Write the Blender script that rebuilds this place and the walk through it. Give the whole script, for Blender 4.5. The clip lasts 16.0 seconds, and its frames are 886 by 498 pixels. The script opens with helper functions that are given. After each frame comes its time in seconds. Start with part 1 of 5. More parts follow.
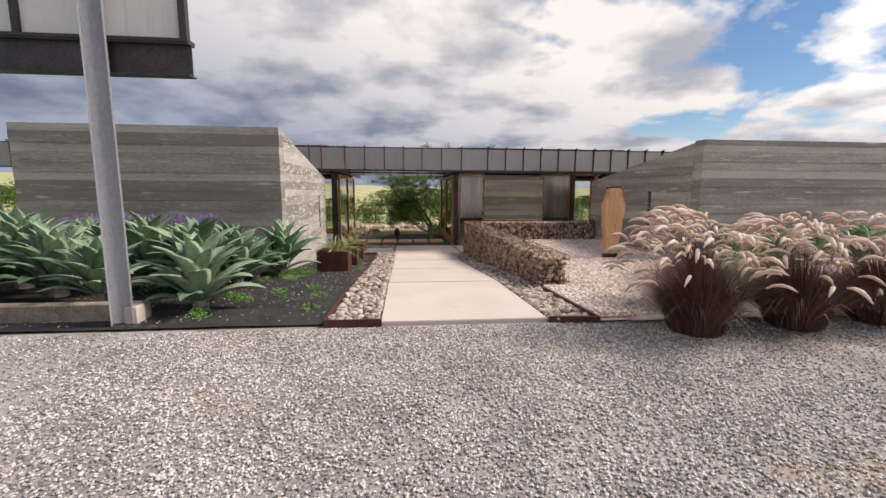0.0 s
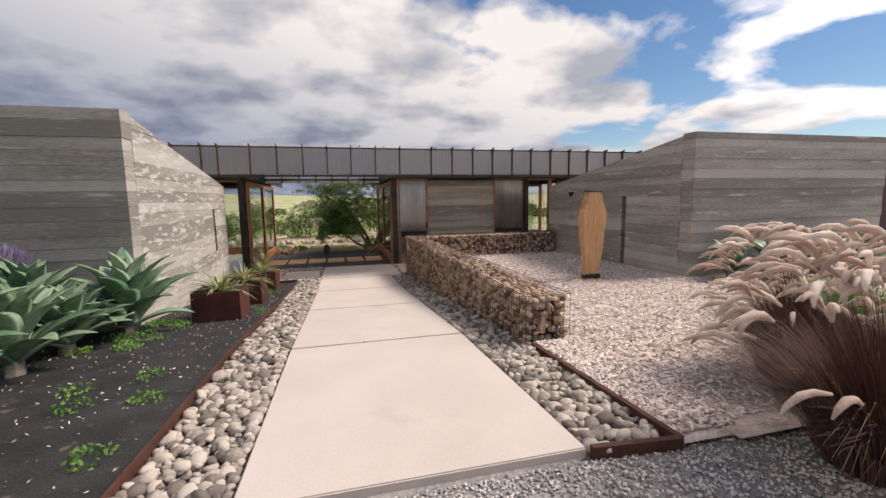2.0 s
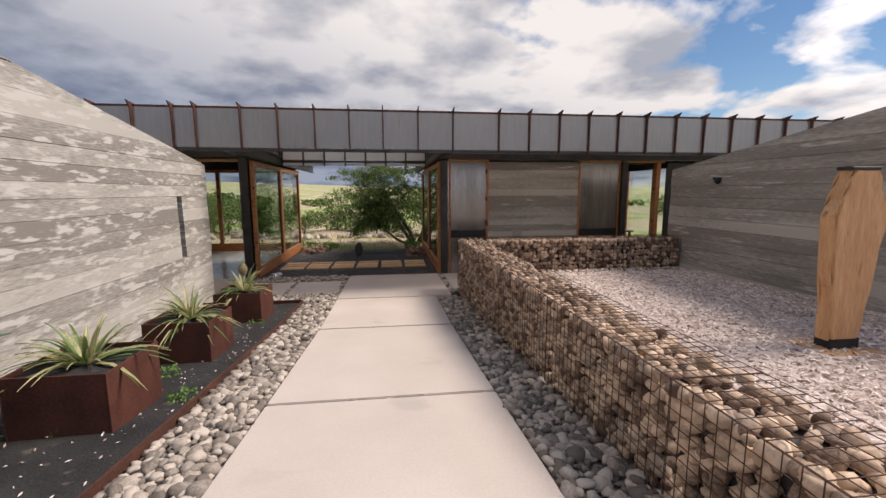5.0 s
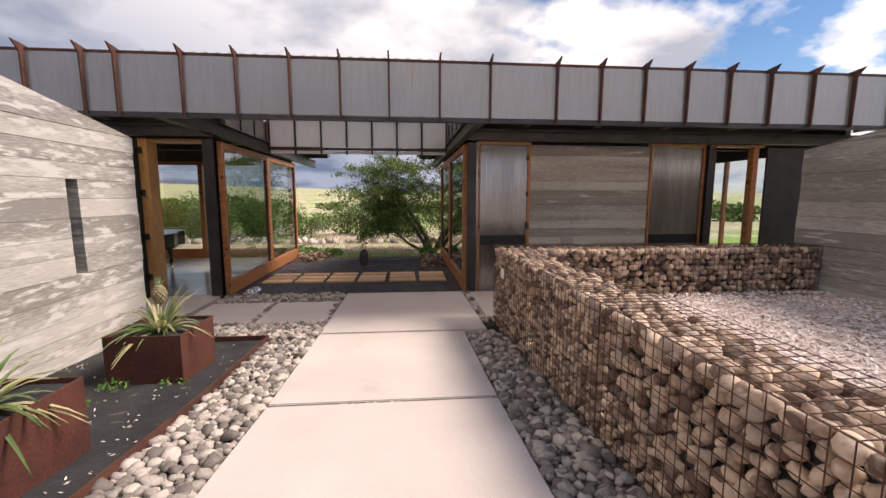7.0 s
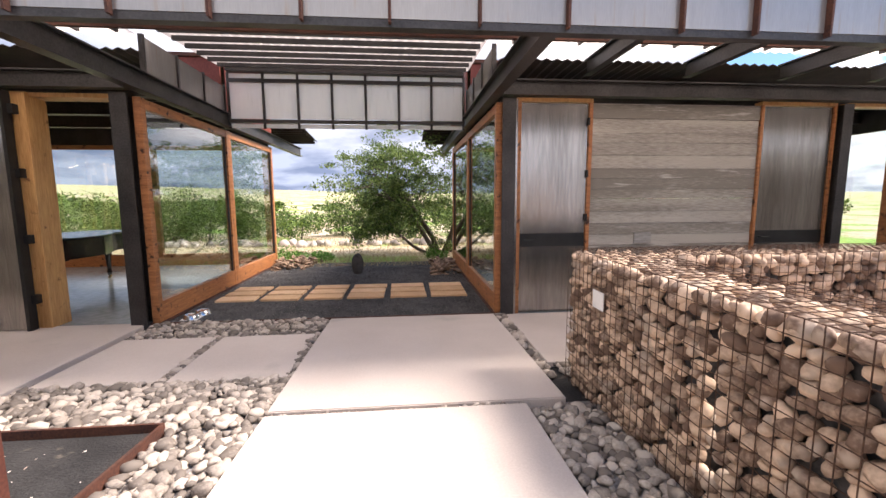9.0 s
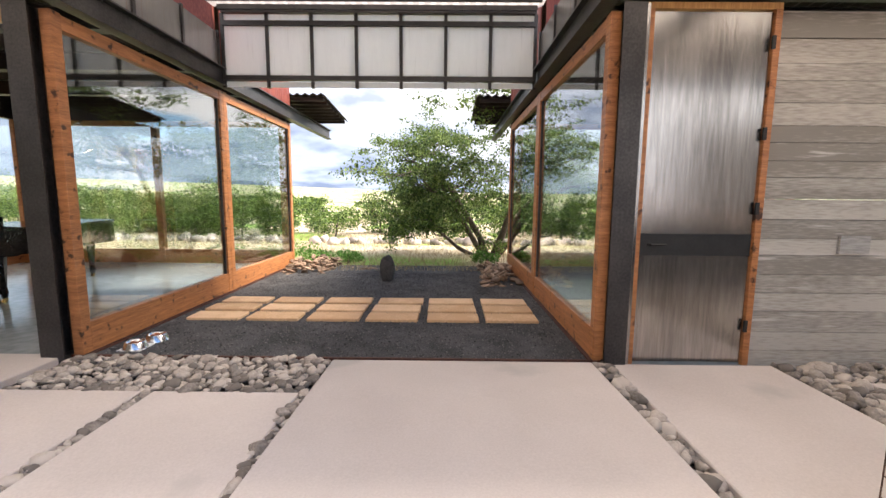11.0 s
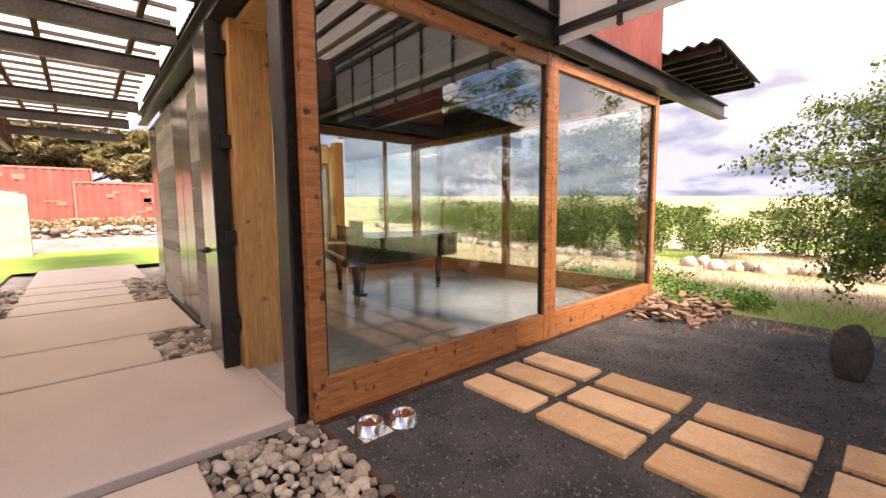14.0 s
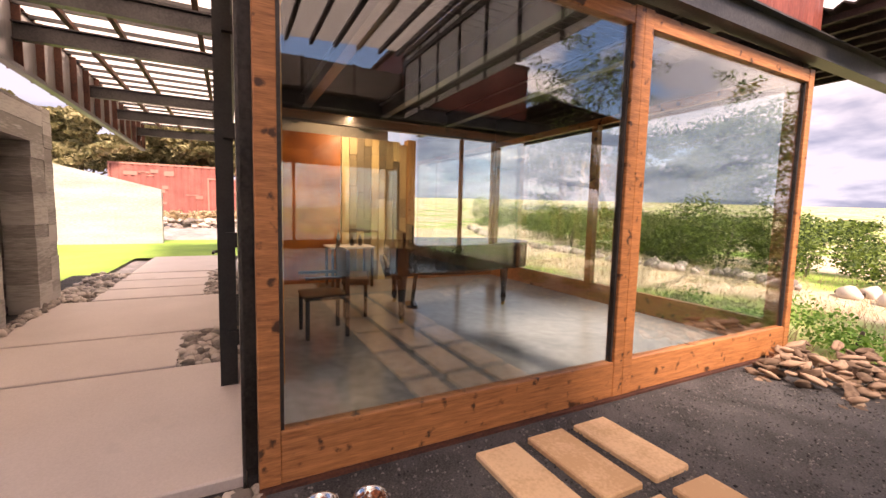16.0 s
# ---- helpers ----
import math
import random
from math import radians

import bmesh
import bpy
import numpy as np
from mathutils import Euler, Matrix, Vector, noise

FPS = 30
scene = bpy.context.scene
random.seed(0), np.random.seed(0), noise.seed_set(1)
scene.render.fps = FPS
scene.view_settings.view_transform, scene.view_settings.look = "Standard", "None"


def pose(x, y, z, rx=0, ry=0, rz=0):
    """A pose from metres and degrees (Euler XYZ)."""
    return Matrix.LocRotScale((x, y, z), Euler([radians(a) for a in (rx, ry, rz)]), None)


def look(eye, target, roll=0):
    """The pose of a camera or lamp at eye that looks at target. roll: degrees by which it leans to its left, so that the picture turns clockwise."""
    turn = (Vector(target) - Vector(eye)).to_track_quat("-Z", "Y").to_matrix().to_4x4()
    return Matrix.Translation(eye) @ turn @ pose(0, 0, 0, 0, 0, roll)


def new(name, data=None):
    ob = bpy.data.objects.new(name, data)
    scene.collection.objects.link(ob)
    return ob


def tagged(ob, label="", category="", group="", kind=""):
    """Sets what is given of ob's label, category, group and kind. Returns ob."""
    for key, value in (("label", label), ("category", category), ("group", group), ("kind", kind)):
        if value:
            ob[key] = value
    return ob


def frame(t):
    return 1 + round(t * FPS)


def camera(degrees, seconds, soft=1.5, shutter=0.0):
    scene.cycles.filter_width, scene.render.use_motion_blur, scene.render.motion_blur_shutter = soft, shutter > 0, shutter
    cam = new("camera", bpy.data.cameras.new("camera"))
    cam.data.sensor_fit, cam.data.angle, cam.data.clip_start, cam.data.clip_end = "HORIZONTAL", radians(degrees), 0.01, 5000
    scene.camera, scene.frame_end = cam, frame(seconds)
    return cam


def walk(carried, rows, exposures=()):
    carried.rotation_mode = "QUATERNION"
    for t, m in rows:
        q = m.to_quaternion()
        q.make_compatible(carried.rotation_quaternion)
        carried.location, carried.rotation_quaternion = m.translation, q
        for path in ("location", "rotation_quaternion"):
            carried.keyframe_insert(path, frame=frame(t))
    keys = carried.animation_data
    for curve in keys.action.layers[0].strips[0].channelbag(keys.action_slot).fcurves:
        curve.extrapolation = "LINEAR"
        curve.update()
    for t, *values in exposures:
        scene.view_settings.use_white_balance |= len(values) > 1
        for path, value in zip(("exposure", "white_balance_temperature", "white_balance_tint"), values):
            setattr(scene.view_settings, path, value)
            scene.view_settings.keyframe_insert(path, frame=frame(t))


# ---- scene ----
cam = camera(94.1, 16.0)
METRES, EYE, TILT, LEAN, TURN = 17.0, 1.4, 0.0, 0.0, -5.6
ROWS = [
    (0.0, 0.0, 0.0, 0.0, 0.04, -7.89, -0.31),
    (0.5, 0.0002, 0.0366, -0.0007, -6.75, -8.33, 0.29),
    (1.0, 0.0025, 0.0728, -0.0004, -8.99, -8.21, 0.71),
    (1.5, 0.0051, 0.1088, -0.0007, -9.21, -7.63, 0.74),
    (2.0, 0.0045, 0.1469, 0.0006, -8.4, -6.78, 0.83),
    (2.5, 0.007, 0.1837, 0.0013, -7.1, -6.41, 0.95),
    (3.0, 0.0073, 0.2232, 0.0006, -5.51, -6.62, 1.0),
    (3.5, 0.0088, 0.2583, -0.0009, -4.17, -7.18, 0.87),
    (4.0, 0.0084, 0.2948, -0.001, -3.18, -7.88, 0.67),
    (6.5, 0.0078, 0.4783, -0.0146, -0.18, -7.71, -0.23),
    (7.0, 0.0014, 0.5167, -0.0185, 0.4, -7.18, -0.1),
    (7.5, -0.0046, 0.5526, -0.0228, 0.75, -6.38, -0.28),
    (8.0, -0.0106, 0.5907, -0.027, 0.13, -6.16, 0.37),
    (10.5, -0.0294, 0.7537, -0.043, 2.32, -8.45, -0.35),
    (11.0, -0.0346, 0.7844, -0.0462, 6.03, -7.03, -0.47),
    (11.5, -0.0453, 0.8142, -0.0488, 9.27, -5.04, -0.58),
    (12.0, -0.0543, 0.8401, -0.05, 22.08, -6.54, 0.15),
    (12.5, -0.0649, 0.862, -0.0503, 32.5, -7.33, -1.38),
    (13.0, -0.0757, 0.8809, -0.048, 40.65, -8.12, 0.87),
    (13.5, -0.0804, 0.9025, -0.0483, 49.64, -7.91, 0.41),
    (14.0, -0.091, 0.9225, -0.0484, 54.46, -5.5, 0.55),
    (14.5, -0.0988, 0.9411, -0.0467, 59.02, -5.06, 0.27),
    (15.0, -0.1033, 0.9578, -0.0464, 64.33, -5.74, -1.08),
    (15.5, -0.1124, 0.9669, -0.0466, 65.72, -5.56, -0.93),
    (16.0, -0.1169, 0.9749, -0.0466, 68.36, -5.26, -1.35),
]
walk(cam, [(t, pose(0, 0, EYE, TILT, LEAN, TURN) @ pose(METRES * x, METRES * y, METRES * z, 90 + pitch, roll, yaw)) for t, x, y, z, yaw, pitch, roll in ROWS],
     [(0, 0.2, 6900, 15), (4, 0.08, 6800, 15), (7, 0.45, 6800, 18), (8.2, 1.0, 6700, 20), (10.5, 1.65, 6700, 12), (12, 1.7, 7100, 17), (14, 1.48, 7900, 27), (16, 1.48, 8200, 33)])

# ---- light ----
world = bpy.data.worlds.new("sky")
scene.world = world
world.use_nodes = True
SUN_EL, SUN_AZ = radians(48), radians(91)


def build_sky():
    n, l = world.node_tree.nodes, world.node_tree.links
    bg = n["Background"]
    sky = n.new("ShaderNodeTexSky")
    sky.sky_type = "NISHITA"
    sky.sun_disc = False
    sky.dust_density, sky.ozone_density = 0.2, 2.0
    sky.sun_elevation, sky.sun_rotation = SUN_EL, SUN_AZ
    tc = n.new("ShaderNodeTexCoord")
    sep = n.new("ShaderNodeSeparateXYZ")
    l.new(tc.outputs["Generated"], sep.inputs[0])
    # clouds lie on a plane overhead: direction divided by its height
    den = n.new("ShaderNodeMath")
    den.operation = "ADD"
    den.inputs[1].default_value = 0.22
    mx = n.new("ShaderNodeMath")
    mx.operation = "MAXIMUM"
    mx.inputs[1].default_value = 0.0
    l.new(sep.outputs[2], mx.inputs[0])
    l.new(mx.outputs[0], den.inputs[0])
    comb = n.new("ShaderNodeCombineXYZ")
    for k in (0, 1):
        d = n.new("ShaderNodeMath")
        d.operation = "DIVIDE"
        l.new(sep.outputs[k], d.inputs[0])
        l.new(den.outputs[0], d.inputs[1])
        l.new(d.outputs[0], comb.inputs[k])
    noi = n.new("ShaderNodeTexNoise")
    noi.inputs["Scale"].default_value = 1.5
    noi.inputs["Detail"].default_value = 9
    noi.inputs["Roughness"].default_value = 0.52
    noi.inputs["Distortion"].default_value = 0.25
    l.new(comb.outputs[0], noi.inputs["Vector"])
    # a cloud bank to the north-west, thinning upwards and to the east into broken cloud
    cover = n.new("ShaderNodeVectorMath")
    cover.operation = "DOT_PRODUCT"
    cover.inputs[1].default_value = (-0.6, 0.0, -1.0)
    l.new(tc.outputs["Generated"], cover.inputs[0])
    bank = n.new("ShaderNodeMapRange")
    bank.inputs["From Min"].default_value, bank.inputs["From Max"].default_value = -0.78, -0.2
    bank.inputs["To Min"].default_value, bank.inputs["To Max"].default_value = -0.17, 0.24
    l.new(cover.outputs["Value"], bank.inputs["Value"])
    ramp = n.new("ShaderNodeValToRGB")
    ramp.color_ramp.elements[0].position, ramp.color_ramp.elements[1].position = 0.4, 0.48
    summed = n.new("ShaderNodeMath")
    l.new(bank.outputs[0], summed.inputs[0])
    l.new(noi.outputs["Fac"], summed.inputs[1])
    l.new(summed.outputs[0], ramp.inputs[0])
    # denser parts are greyer underneath
    grey = n.new("ShaderNodeValToRGB")
    noi2 = n.new("ShaderNodeTexNoise")
    noi2.inputs["Scale"].default_value = 2.1
    noi2.inputs["Detail"].default_value = 6
    l.new(comb.outputs[0], noi2.inputs["Vector"])
    e = grey.color_ramp.elements
    e[0].position, e[0].color = 0.36, (0.46, 0.5, 0.58, 1)
    e[1].position, e[1].color = 0.54, (1.0, 0.985, 0.97, 1)
    l.new(noi2.outputs["Fac"], grey.inputs[0])
    gain = n.new("ShaderNodeMix")
    gain.data_type, gain.blend_type = "RGBA", "MULTIPLY"
    gain.inputs["Factor"].default_value = 1
    gain.inputs["B"].default_value = (CLOUD, CLOUD, CLOUD, 1)
    l.new(grey.outputs[0], gain.inputs["A"])
    mix = n.new("ShaderNodeMix")
    mix.data_type = "RGBA"
    l.new(ramp.outputs[0], mix.inputs["Factor"])
    # cloud is brighter towards the sun, and blue-grey where it is far and low
    toward = n.new("ShaderNodeVectorMath")
    toward.operation = "DOT_PRODUCT"
    toward.inputs[1].default_value = (math.sin(SUN_AZ) * math.cos(SUN_EL), math.cos(SUN_AZ) * math.cos(SUN_EL), math.sin(SUN_EL))
    l.new(tc.outputs["Generated"], toward.inputs[0])
    glow = n.new("ShaderNodeMapRange")
    glow.interpolation_type = "SMOOTHSTEP"
    glow.inputs["From Min"].default_value, glow.inputs["From Max"].default_value = 0.55, 1.0
    glow.inputs["To Min"].default_value, glow.inputs["To Max"].default_value = 1.0, 3.2
    l.new(toward.outputs["Value"], glow.inputs["Value"])
    shine = n.new("ShaderNodeVectorMath")
    shine.operation = "SCALE"
    l.new(gain.outputs["Result"], shine.inputs[0])
    l.new(glow.outputs[0], shine.inputs["Scale"])
    far = n.new("ShaderNodeVectorMath")
    far.operation = "DOT_PRODUCT"
    far.inputs[1].default_value = (-0.85, 0.0, -3.0)
    l.new(tc.outputs["Generated"], far.inputs[0])
    heavy = n.new("ShaderNodeMath")
    heavy.inputs[1].default_value, heavy.use_clamp = 1.1, True
    l.new(far.outputs["Value"], heavy.inputs[0])
    dim = n.new("ShaderNodeMix")
    dim.data_type, dim.blend_type = "RGBA", "MULTIPLY"
    dim.inputs["B"].default_value = (0.36, 0.43, 0.56, 1)
    l.new(heavy.outputs[0], dim.inputs["Factor"])
    l.new(shine.outputs[0], dim.inputs["A"])
    deep = n.new("ShaderNodeHueSaturation")
    deep.inputs["Saturation"].default_value, deep.inputs["Value"].default_value = 1.2, 0.8
    l.new(sky.outputs[0], deep.inputs["Color"])
    l.new(deep.outputs[0], mix.inputs["A"])
    l.new(dim.outputs["Result"], mix.inputs["B"])
    l.new(mix.outputs["Result"], bg.inputs["Color"])
    bg.inputs["Strength"].default_value = SKY


SKY, CLOUD = 0.115, 7.2
build_sky()
sun = new("sun", bpy.data.lights.new("sun", "SUN"))
sun.data.energy, sun.data.angle, sun.data.color = 4.4, radians(20), (1.0, 0.93, 0.83)
sun.matrix_world = look((0, 0, 0), (-math.sin(SUN_AZ) * math.cos(SUN_EL), -math.cos(SUN_AZ) * math.cos(SUN_EL), -math.sin(SUN_EL)))

# ---- materials ----


def mat(name, a, b, scale=6.0, rough=0.7, metal=0.0, bump=0.15, fine=60.0, stretch=(1, 1, 1), contrast=0.25, rand=0.0, island=0.0, third=None, spec=0.5, bdist=0.01):
    """Two-scale noise between colours a and b; third: (colour, threshold, scale, stretch) for stains."""
    m = bpy.data.materials.new(name)
    m.use_nodes = True
    n, l = m.node_tree.nodes, m.node_tree.links
    p = n["Principled BSDF"]
    p.inputs["Roughness"].default_value, p.inputs["Metallic"].default_value = rough, metal
    p.inputs["Specular IOR Level"].default_value = spec
    geo = n.new("ShaderNodeNewGeometry")

    def noise_at(sc, st, detail=4):
        mp = n.new("ShaderNodeMapping")
        mp.inputs["Scale"].default_value = st
        t = n.new("ShaderNodeTexNoise")
        t.inputs["Scale"].default_value, t.inputs["Detail"].default_value = sc, detail
        l.new(geo.outputs["Position"], mp.inputs[0])
        l.new(mp.outputs[0], t.inputs["Vector"])
        return t.outputs["Fac"]

    big, small = noise_at(scale, stretch), noise_at(fine, stretch, 3)
    add = n.new("ShaderNodeMath")
    add.operation = "MULTIPLY_ADD"
    add.inputs[1].default_value = 0.5
    half = n.new("ShaderNodeMath")
    half.operation = "MULTIPLY"
    half.inputs[1].default_value = 0.5
    l.new(small, half.inputs[0])
    l.new(big, add.inputs[0])
    l.new(half.outputs[0], add.inputs[2])
    value = add.outputs[0]
    if rand or island:
        k = n.new("ShaderNodeMath")
        k.operation = "MULTIPLY_ADD"
        k.inputs[1].default_value = rand or island
        src = n.new("ShaderNodeObjectInfo").outputs["Random"] if rand else geo.outputs["Random Per Island"]
        sub = n.new("ShaderNodeMath")
        sub.operation = "SUBTRACT"
        sub.inputs[1].default_value = 0.5
        l.new(src, sub.inputs[0])
        l.new(sub.outputs[0], k.inputs[0])
        l.new(value, k.inputs[2])
        value = k.outputs[0]
    ramp = n.new("ShaderNodeValToRGB")
    e = ramp.color_ramp.elements
    e[0].position, e[0].color = 0.5 - contrast / 2, (*a, 1)
    e[1].position, e[1].color = 0.5 + contrast / 2, (*b, 1)
    l.new(value, ramp.inputs[0])
    col = ramp.outputs[0]
    if third:
        c3, thr, sc3, st3 = third
        st = noise_at(sc3, st3, 6)
        r3 = n.new("ShaderNodeValToRGB")
        r3.color_ramp.elements[0].position, r3.color_ramp.elements[1].position = thr, thr + 0.08
        l.new(st, r3.inputs[0])
        mx = n.new("ShaderNodeMix")
        mx.data_type = "RGBA"
        l.new(r3.outputs[0], mx.inputs["Factor"])
        l.new(col, mx.inputs["A"])
        mx.inputs["B"].default_value = (*c3, 1)
        col = mx.outputs["Result"]
    l.new(col, p.inputs["Base Color"])
    if bump:
        bp = n.new("ShaderNodeBump")
        bp.inputs["Strength"].default_value, bp.inputs["Distance"].default_value = bump, bdist
        l.new(add.outputs[0], bp.inputs["Height"])
        l.new(bp.outputs[0], p.inputs["Normal"])
    return m


def glass_mat(name, tint, base=0.13):
    m = bpy.data.materials.new(name)
    m.use_nodes = True
    n, l = m.node_tree.nodes, m.node_tree.links
    n.remove(n["Principled BSDF"])
    tr, gl, fr, mx = (n.new("ShaderNode" + k) for k in ("BsdfTransparent", "BsdfGlossy", "LayerWeight", "MixShader"))
    power = n.new("ShaderNodeMath")
    power.operation, power.inputs[1].default_value = "POWER", 3.0
    scale = n.new("ShaderNodeMath")
    scale.operation, scale.inputs[1].default_value, scale.inputs[2].default_value = "MULTIPLY_ADD", 0.75, base
    tr.inputs[0].default_value = (*tint, 1)
    gl.inputs["Roughness"].default_value = 0.0
    fr.inputs[0].default_value = 0.5
    l.new(fr.outputs["Facing"], power.inputs[0])
    l.new(power.outputs[0], scale.inputs[0])
    l.new(scale.outputs[0], mx.inputs[0])
    l.new(tr.outputs[0], mx.inputs[1])
    l.new(gl.outputs[0], mx.inputs[2])
    l.new(mx.outputs[0], n["Material Output"].inputs[0])
    return m


def translucent_mat(name, colour, share, rough=0.4, stain=(0.5, 0.48, 0.45)):
    m = mat(name, tuple(c * 0.82 for c in colour), colour, 3, rough, bump=0.05, stretch=(6, 6, 0.6), fine=20, third=(stain, 0.6, 5, (4, 4, 0.25)))
    n, l = m.node_tree.nodes, m.node_tree.links
    t, mx = n.new("ShaderNodeBsdfTranslucent"), n.new("ShaderNodeMixShader")
    t.inputs[0].default_value = (*colour, 1)
    mx.inputs[0].default_value = share
    l.new(n["Principled BSDF"].outputs[0], mx.inputs[1])
    l.new(t.outputs[0], mx.inputs[2])
    l.new(mx.outputs[0], n["Material Output"].inputs[0])
    return m


M = {}
M["ground"] = mat("crushed_gravel", (0.15, 0.135, 0.13), (0.4, 0.37, 0.355), 2.2, 0.95, bump=0.9, fine=45, contrast=0.3, third=((0.36, 0.28, 0.2), 0.6, 0.9, (1, 1, 1)), bdist=0.02)
M["gravel_stone"] = mat("gravel_stone", (0.18, 0.162, 0.152), (0.7, 0.645, 0.61), 1.2, 0.9, contrast=0.4, island=0.5)
M["soil"] = mat("black_cinder_soil", (0.009, 0.0085, 0.009), (0.036, 0.034, 0.034), 3, 0.95, bump=1.0, fine=70, third=((0.1, 0.085, 0.07), 0.63, 9, (1, 1, 1)), bdist=0.02)
M["lava"] = mat("black_lava_gravel", (0.016, 0.016, 0.017), (0.095, 0.092, 0.094), 3, 0.9, bump=1.0, fine=90, bdist=0.02)
M["grit"] = mat("lava_grit", (0.012, 0.012, 0.013), (0.2, 0.19, 0.185), 8, 0.9, bump=0, contrast=0.6, island=0.55)
M["mulch"] = mat("pale_wood_chips", (0.34, 0.26, 0.23), (0.74, 0.63, 0.58), 6, 0.9, bump=1.0, fine=40, contrast=0.3, stretch=(1, 2.2, 1), bdist=0.02)
M["chip"] = mat("wood_chip", (0.42, 0.32, 0.27), (0.86, 0.76, 0.7), 8, 0.9, contrast=0.3, island=0.6)
M["dry_grass"] = mat("dry_grass_ground", (0.33, 0.27, 0.16), (0.6, 0.5, 0.36), 0.5, 0.95, bump=0.8, fine=9, third=((0.2, 0.34, 0.05), 0.5, 0.16, (1, 1, 1)), bdist=0.05)
M["lawn"] = mat("mown_lawn", (0.16, 0.3, 0.04), (0.3, 0.46, 0.08), 0.8, 0.95, bump=0.6, fine=60, bdist=0.02)
M["slab"] = mat("cast_slab", (0.5, 0.43, 0.385), (0.6, 0.525, 0.475), 1.4, 0.75, bump=0.06, fine=80, contrast=0.35, third=((0.45, 0.4, 0.36), 0.64, 1.1, (1, 1, 1)))
M["concrete"] = mat("board_formed_concrete", (0.22, 0.2, 0.175), (0.44, 0.41, 0.365), 1.6, 0.85, bump=0.35, fine=26, stretch=(0.35, 0.35, 3.0), island=0.27, third=((0.5, 0.47, 0.43), 0.62, 1.9, (0.8, 0.8, 8)))
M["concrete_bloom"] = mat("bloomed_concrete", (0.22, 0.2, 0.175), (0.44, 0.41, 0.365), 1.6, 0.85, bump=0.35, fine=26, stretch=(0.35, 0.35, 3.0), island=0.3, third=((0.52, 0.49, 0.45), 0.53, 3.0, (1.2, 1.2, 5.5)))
M["concrete_pale"] = mat("weathered_white_concrete", (0.26, 0.25, 0.235), (0.44, 0.425, 0.4), 1.2, 0.85, bump=0.3, fine=20, stretch=(0.5, 0.5, 3))
M["floor"] = mat("polished_concrete_floor", (0.25, 0.27, 0.27), (0.4, 0.42, 0.42), 1.1, 0.16, bump=0.02, fine=10, spec=0.6)
M["steel_dark"] = mat("dark_painted_steel", (0.035, 0.033, 0.033), (0.075, 0.07, 0.068), 3, 0.42, 0.5, bump=0.08, fine=50)
M["steel_grey"] = mat("grey_steel_post", (0.3, 0.31, 0.32), (0.42, 0.43, 0.44), 2, 0.5, 0.3, bump=0.08, stretch=(1, 1, 0.3), third=((0.62, 0.6, 0.58), 0.7, 4, (1, 1, 0.3)))
M["steel_panel"] = mat("brushed_steel_sheet", (0.32, 0.305, 0.29), (0.52, 0.5, 0.475), 1.2, 0.22, 0.95, bump=0.002, stretch=(5, 5, 0.3), fine=12)
M["corten"] = mat("rusted_corten", (0.06, 0.018, 0.012), (0.115, 0.036, 0.022), 4, 0.8, 0.2, bump=0.2, fine=50)
M["rust_fin"] = mat("rusted_steel_fin", (0.05, 0.022, 0.018), (0.13, 0.05, 0.03), 4, 0.75, 0.3, bump=0.2)
M["rail_wood"] = mat("oiled_fir", (0.19, 0.066, 0.024), (0.56, 0.235, 0.088), 3, 0.45, bump=0.15, fine=14, stretch=(1.2, 1.2, 14), contrast=0.4, third=((0.05, 0.018, 0.009), 0.6, 7, (1.4, 1.4, 1.4)))
M["rail_wood_y"] = mat("oiled_fir_rail", (0.19, 0.066, 0.024), (0.56, 0.235, 0.088), 3, 0.45, bump=0.15, fine=14, stretch=(8, 0.8, 14), contrast=0.4, third=((0.05, 0.018, 0.009), 0.6, 7, (1.4, 1.4, 1.4)))
M["light_wood"] = mat("pale_knotty_pine", (0.42, 0.2, 0.065), (0.68, 0.4, 0.16), 3, 0.5, bump=0.1, fine=12, stretch=(7, 7, 0.6), contrast=0.4, third=((0.17, 0.065, 0.022), 0.645, 8, (1, 1, 1)))
M["burl"] = mat("sawn_log_slab", (0.4, 0.19, 0.08), (0.66, 0.4, 0.2), 3, 0.6, bump=0.25, fine=14, stretch=(5, 5, 0.7), contrast=0.45, third=((0.2, 0.09, 0.045), 0.64, 5, (2, 2, 0.5)))
M["cobble"] = mat("river_cobble", (0.15, 0.125, 0.105), (0.5, 0.43, 0.365), 9, 0.75, bump=0.2, fine=60, contrast=0.5, rand=0.75)
M["cobble_far"] = mat("river_cobble_mass", (0.15, 0.125, 0.105), (0.5, 0.43, 0.365), 9, 0.75, bump=0.2, fine=60, contrast=0.5, island=0.75)
M["gabion_stone"] = mat("gabion_stone", (0.16, 0.1, 0.07), (0.68, 0.5, 0.36), 8, 0.85, bump=0.35, fine=50, contrast=0.5, rand=0.7, third=((0.42, 0.33, 0.26), 0.56, 5, (1, 1, 1)))
M["wire"] = mat("rusty_wire", (0.05, 0.028, 0.02), (0.13, 0.07, 0.045), 20, 0.7, 0.5, bump=0)
M["sand_paver"] = mat("sandstone_paver", (0.6, 0.37, 0.2), (0.78, 0.53, 0.32), 5, 0.85, bump=0.25, fine=50, rand=0.3)
M["black"] = mat("black_lacquer", (0.008, 0.008, 0.009), (0.016, 0.016, 0.017), 2, 0.12, bump=0)
M["black_matt"] = mat("black_hardware", (0.006, 0.006, 0.006), (0.016, 0.016, 0.016), 8, 0.6, bump=0.05)
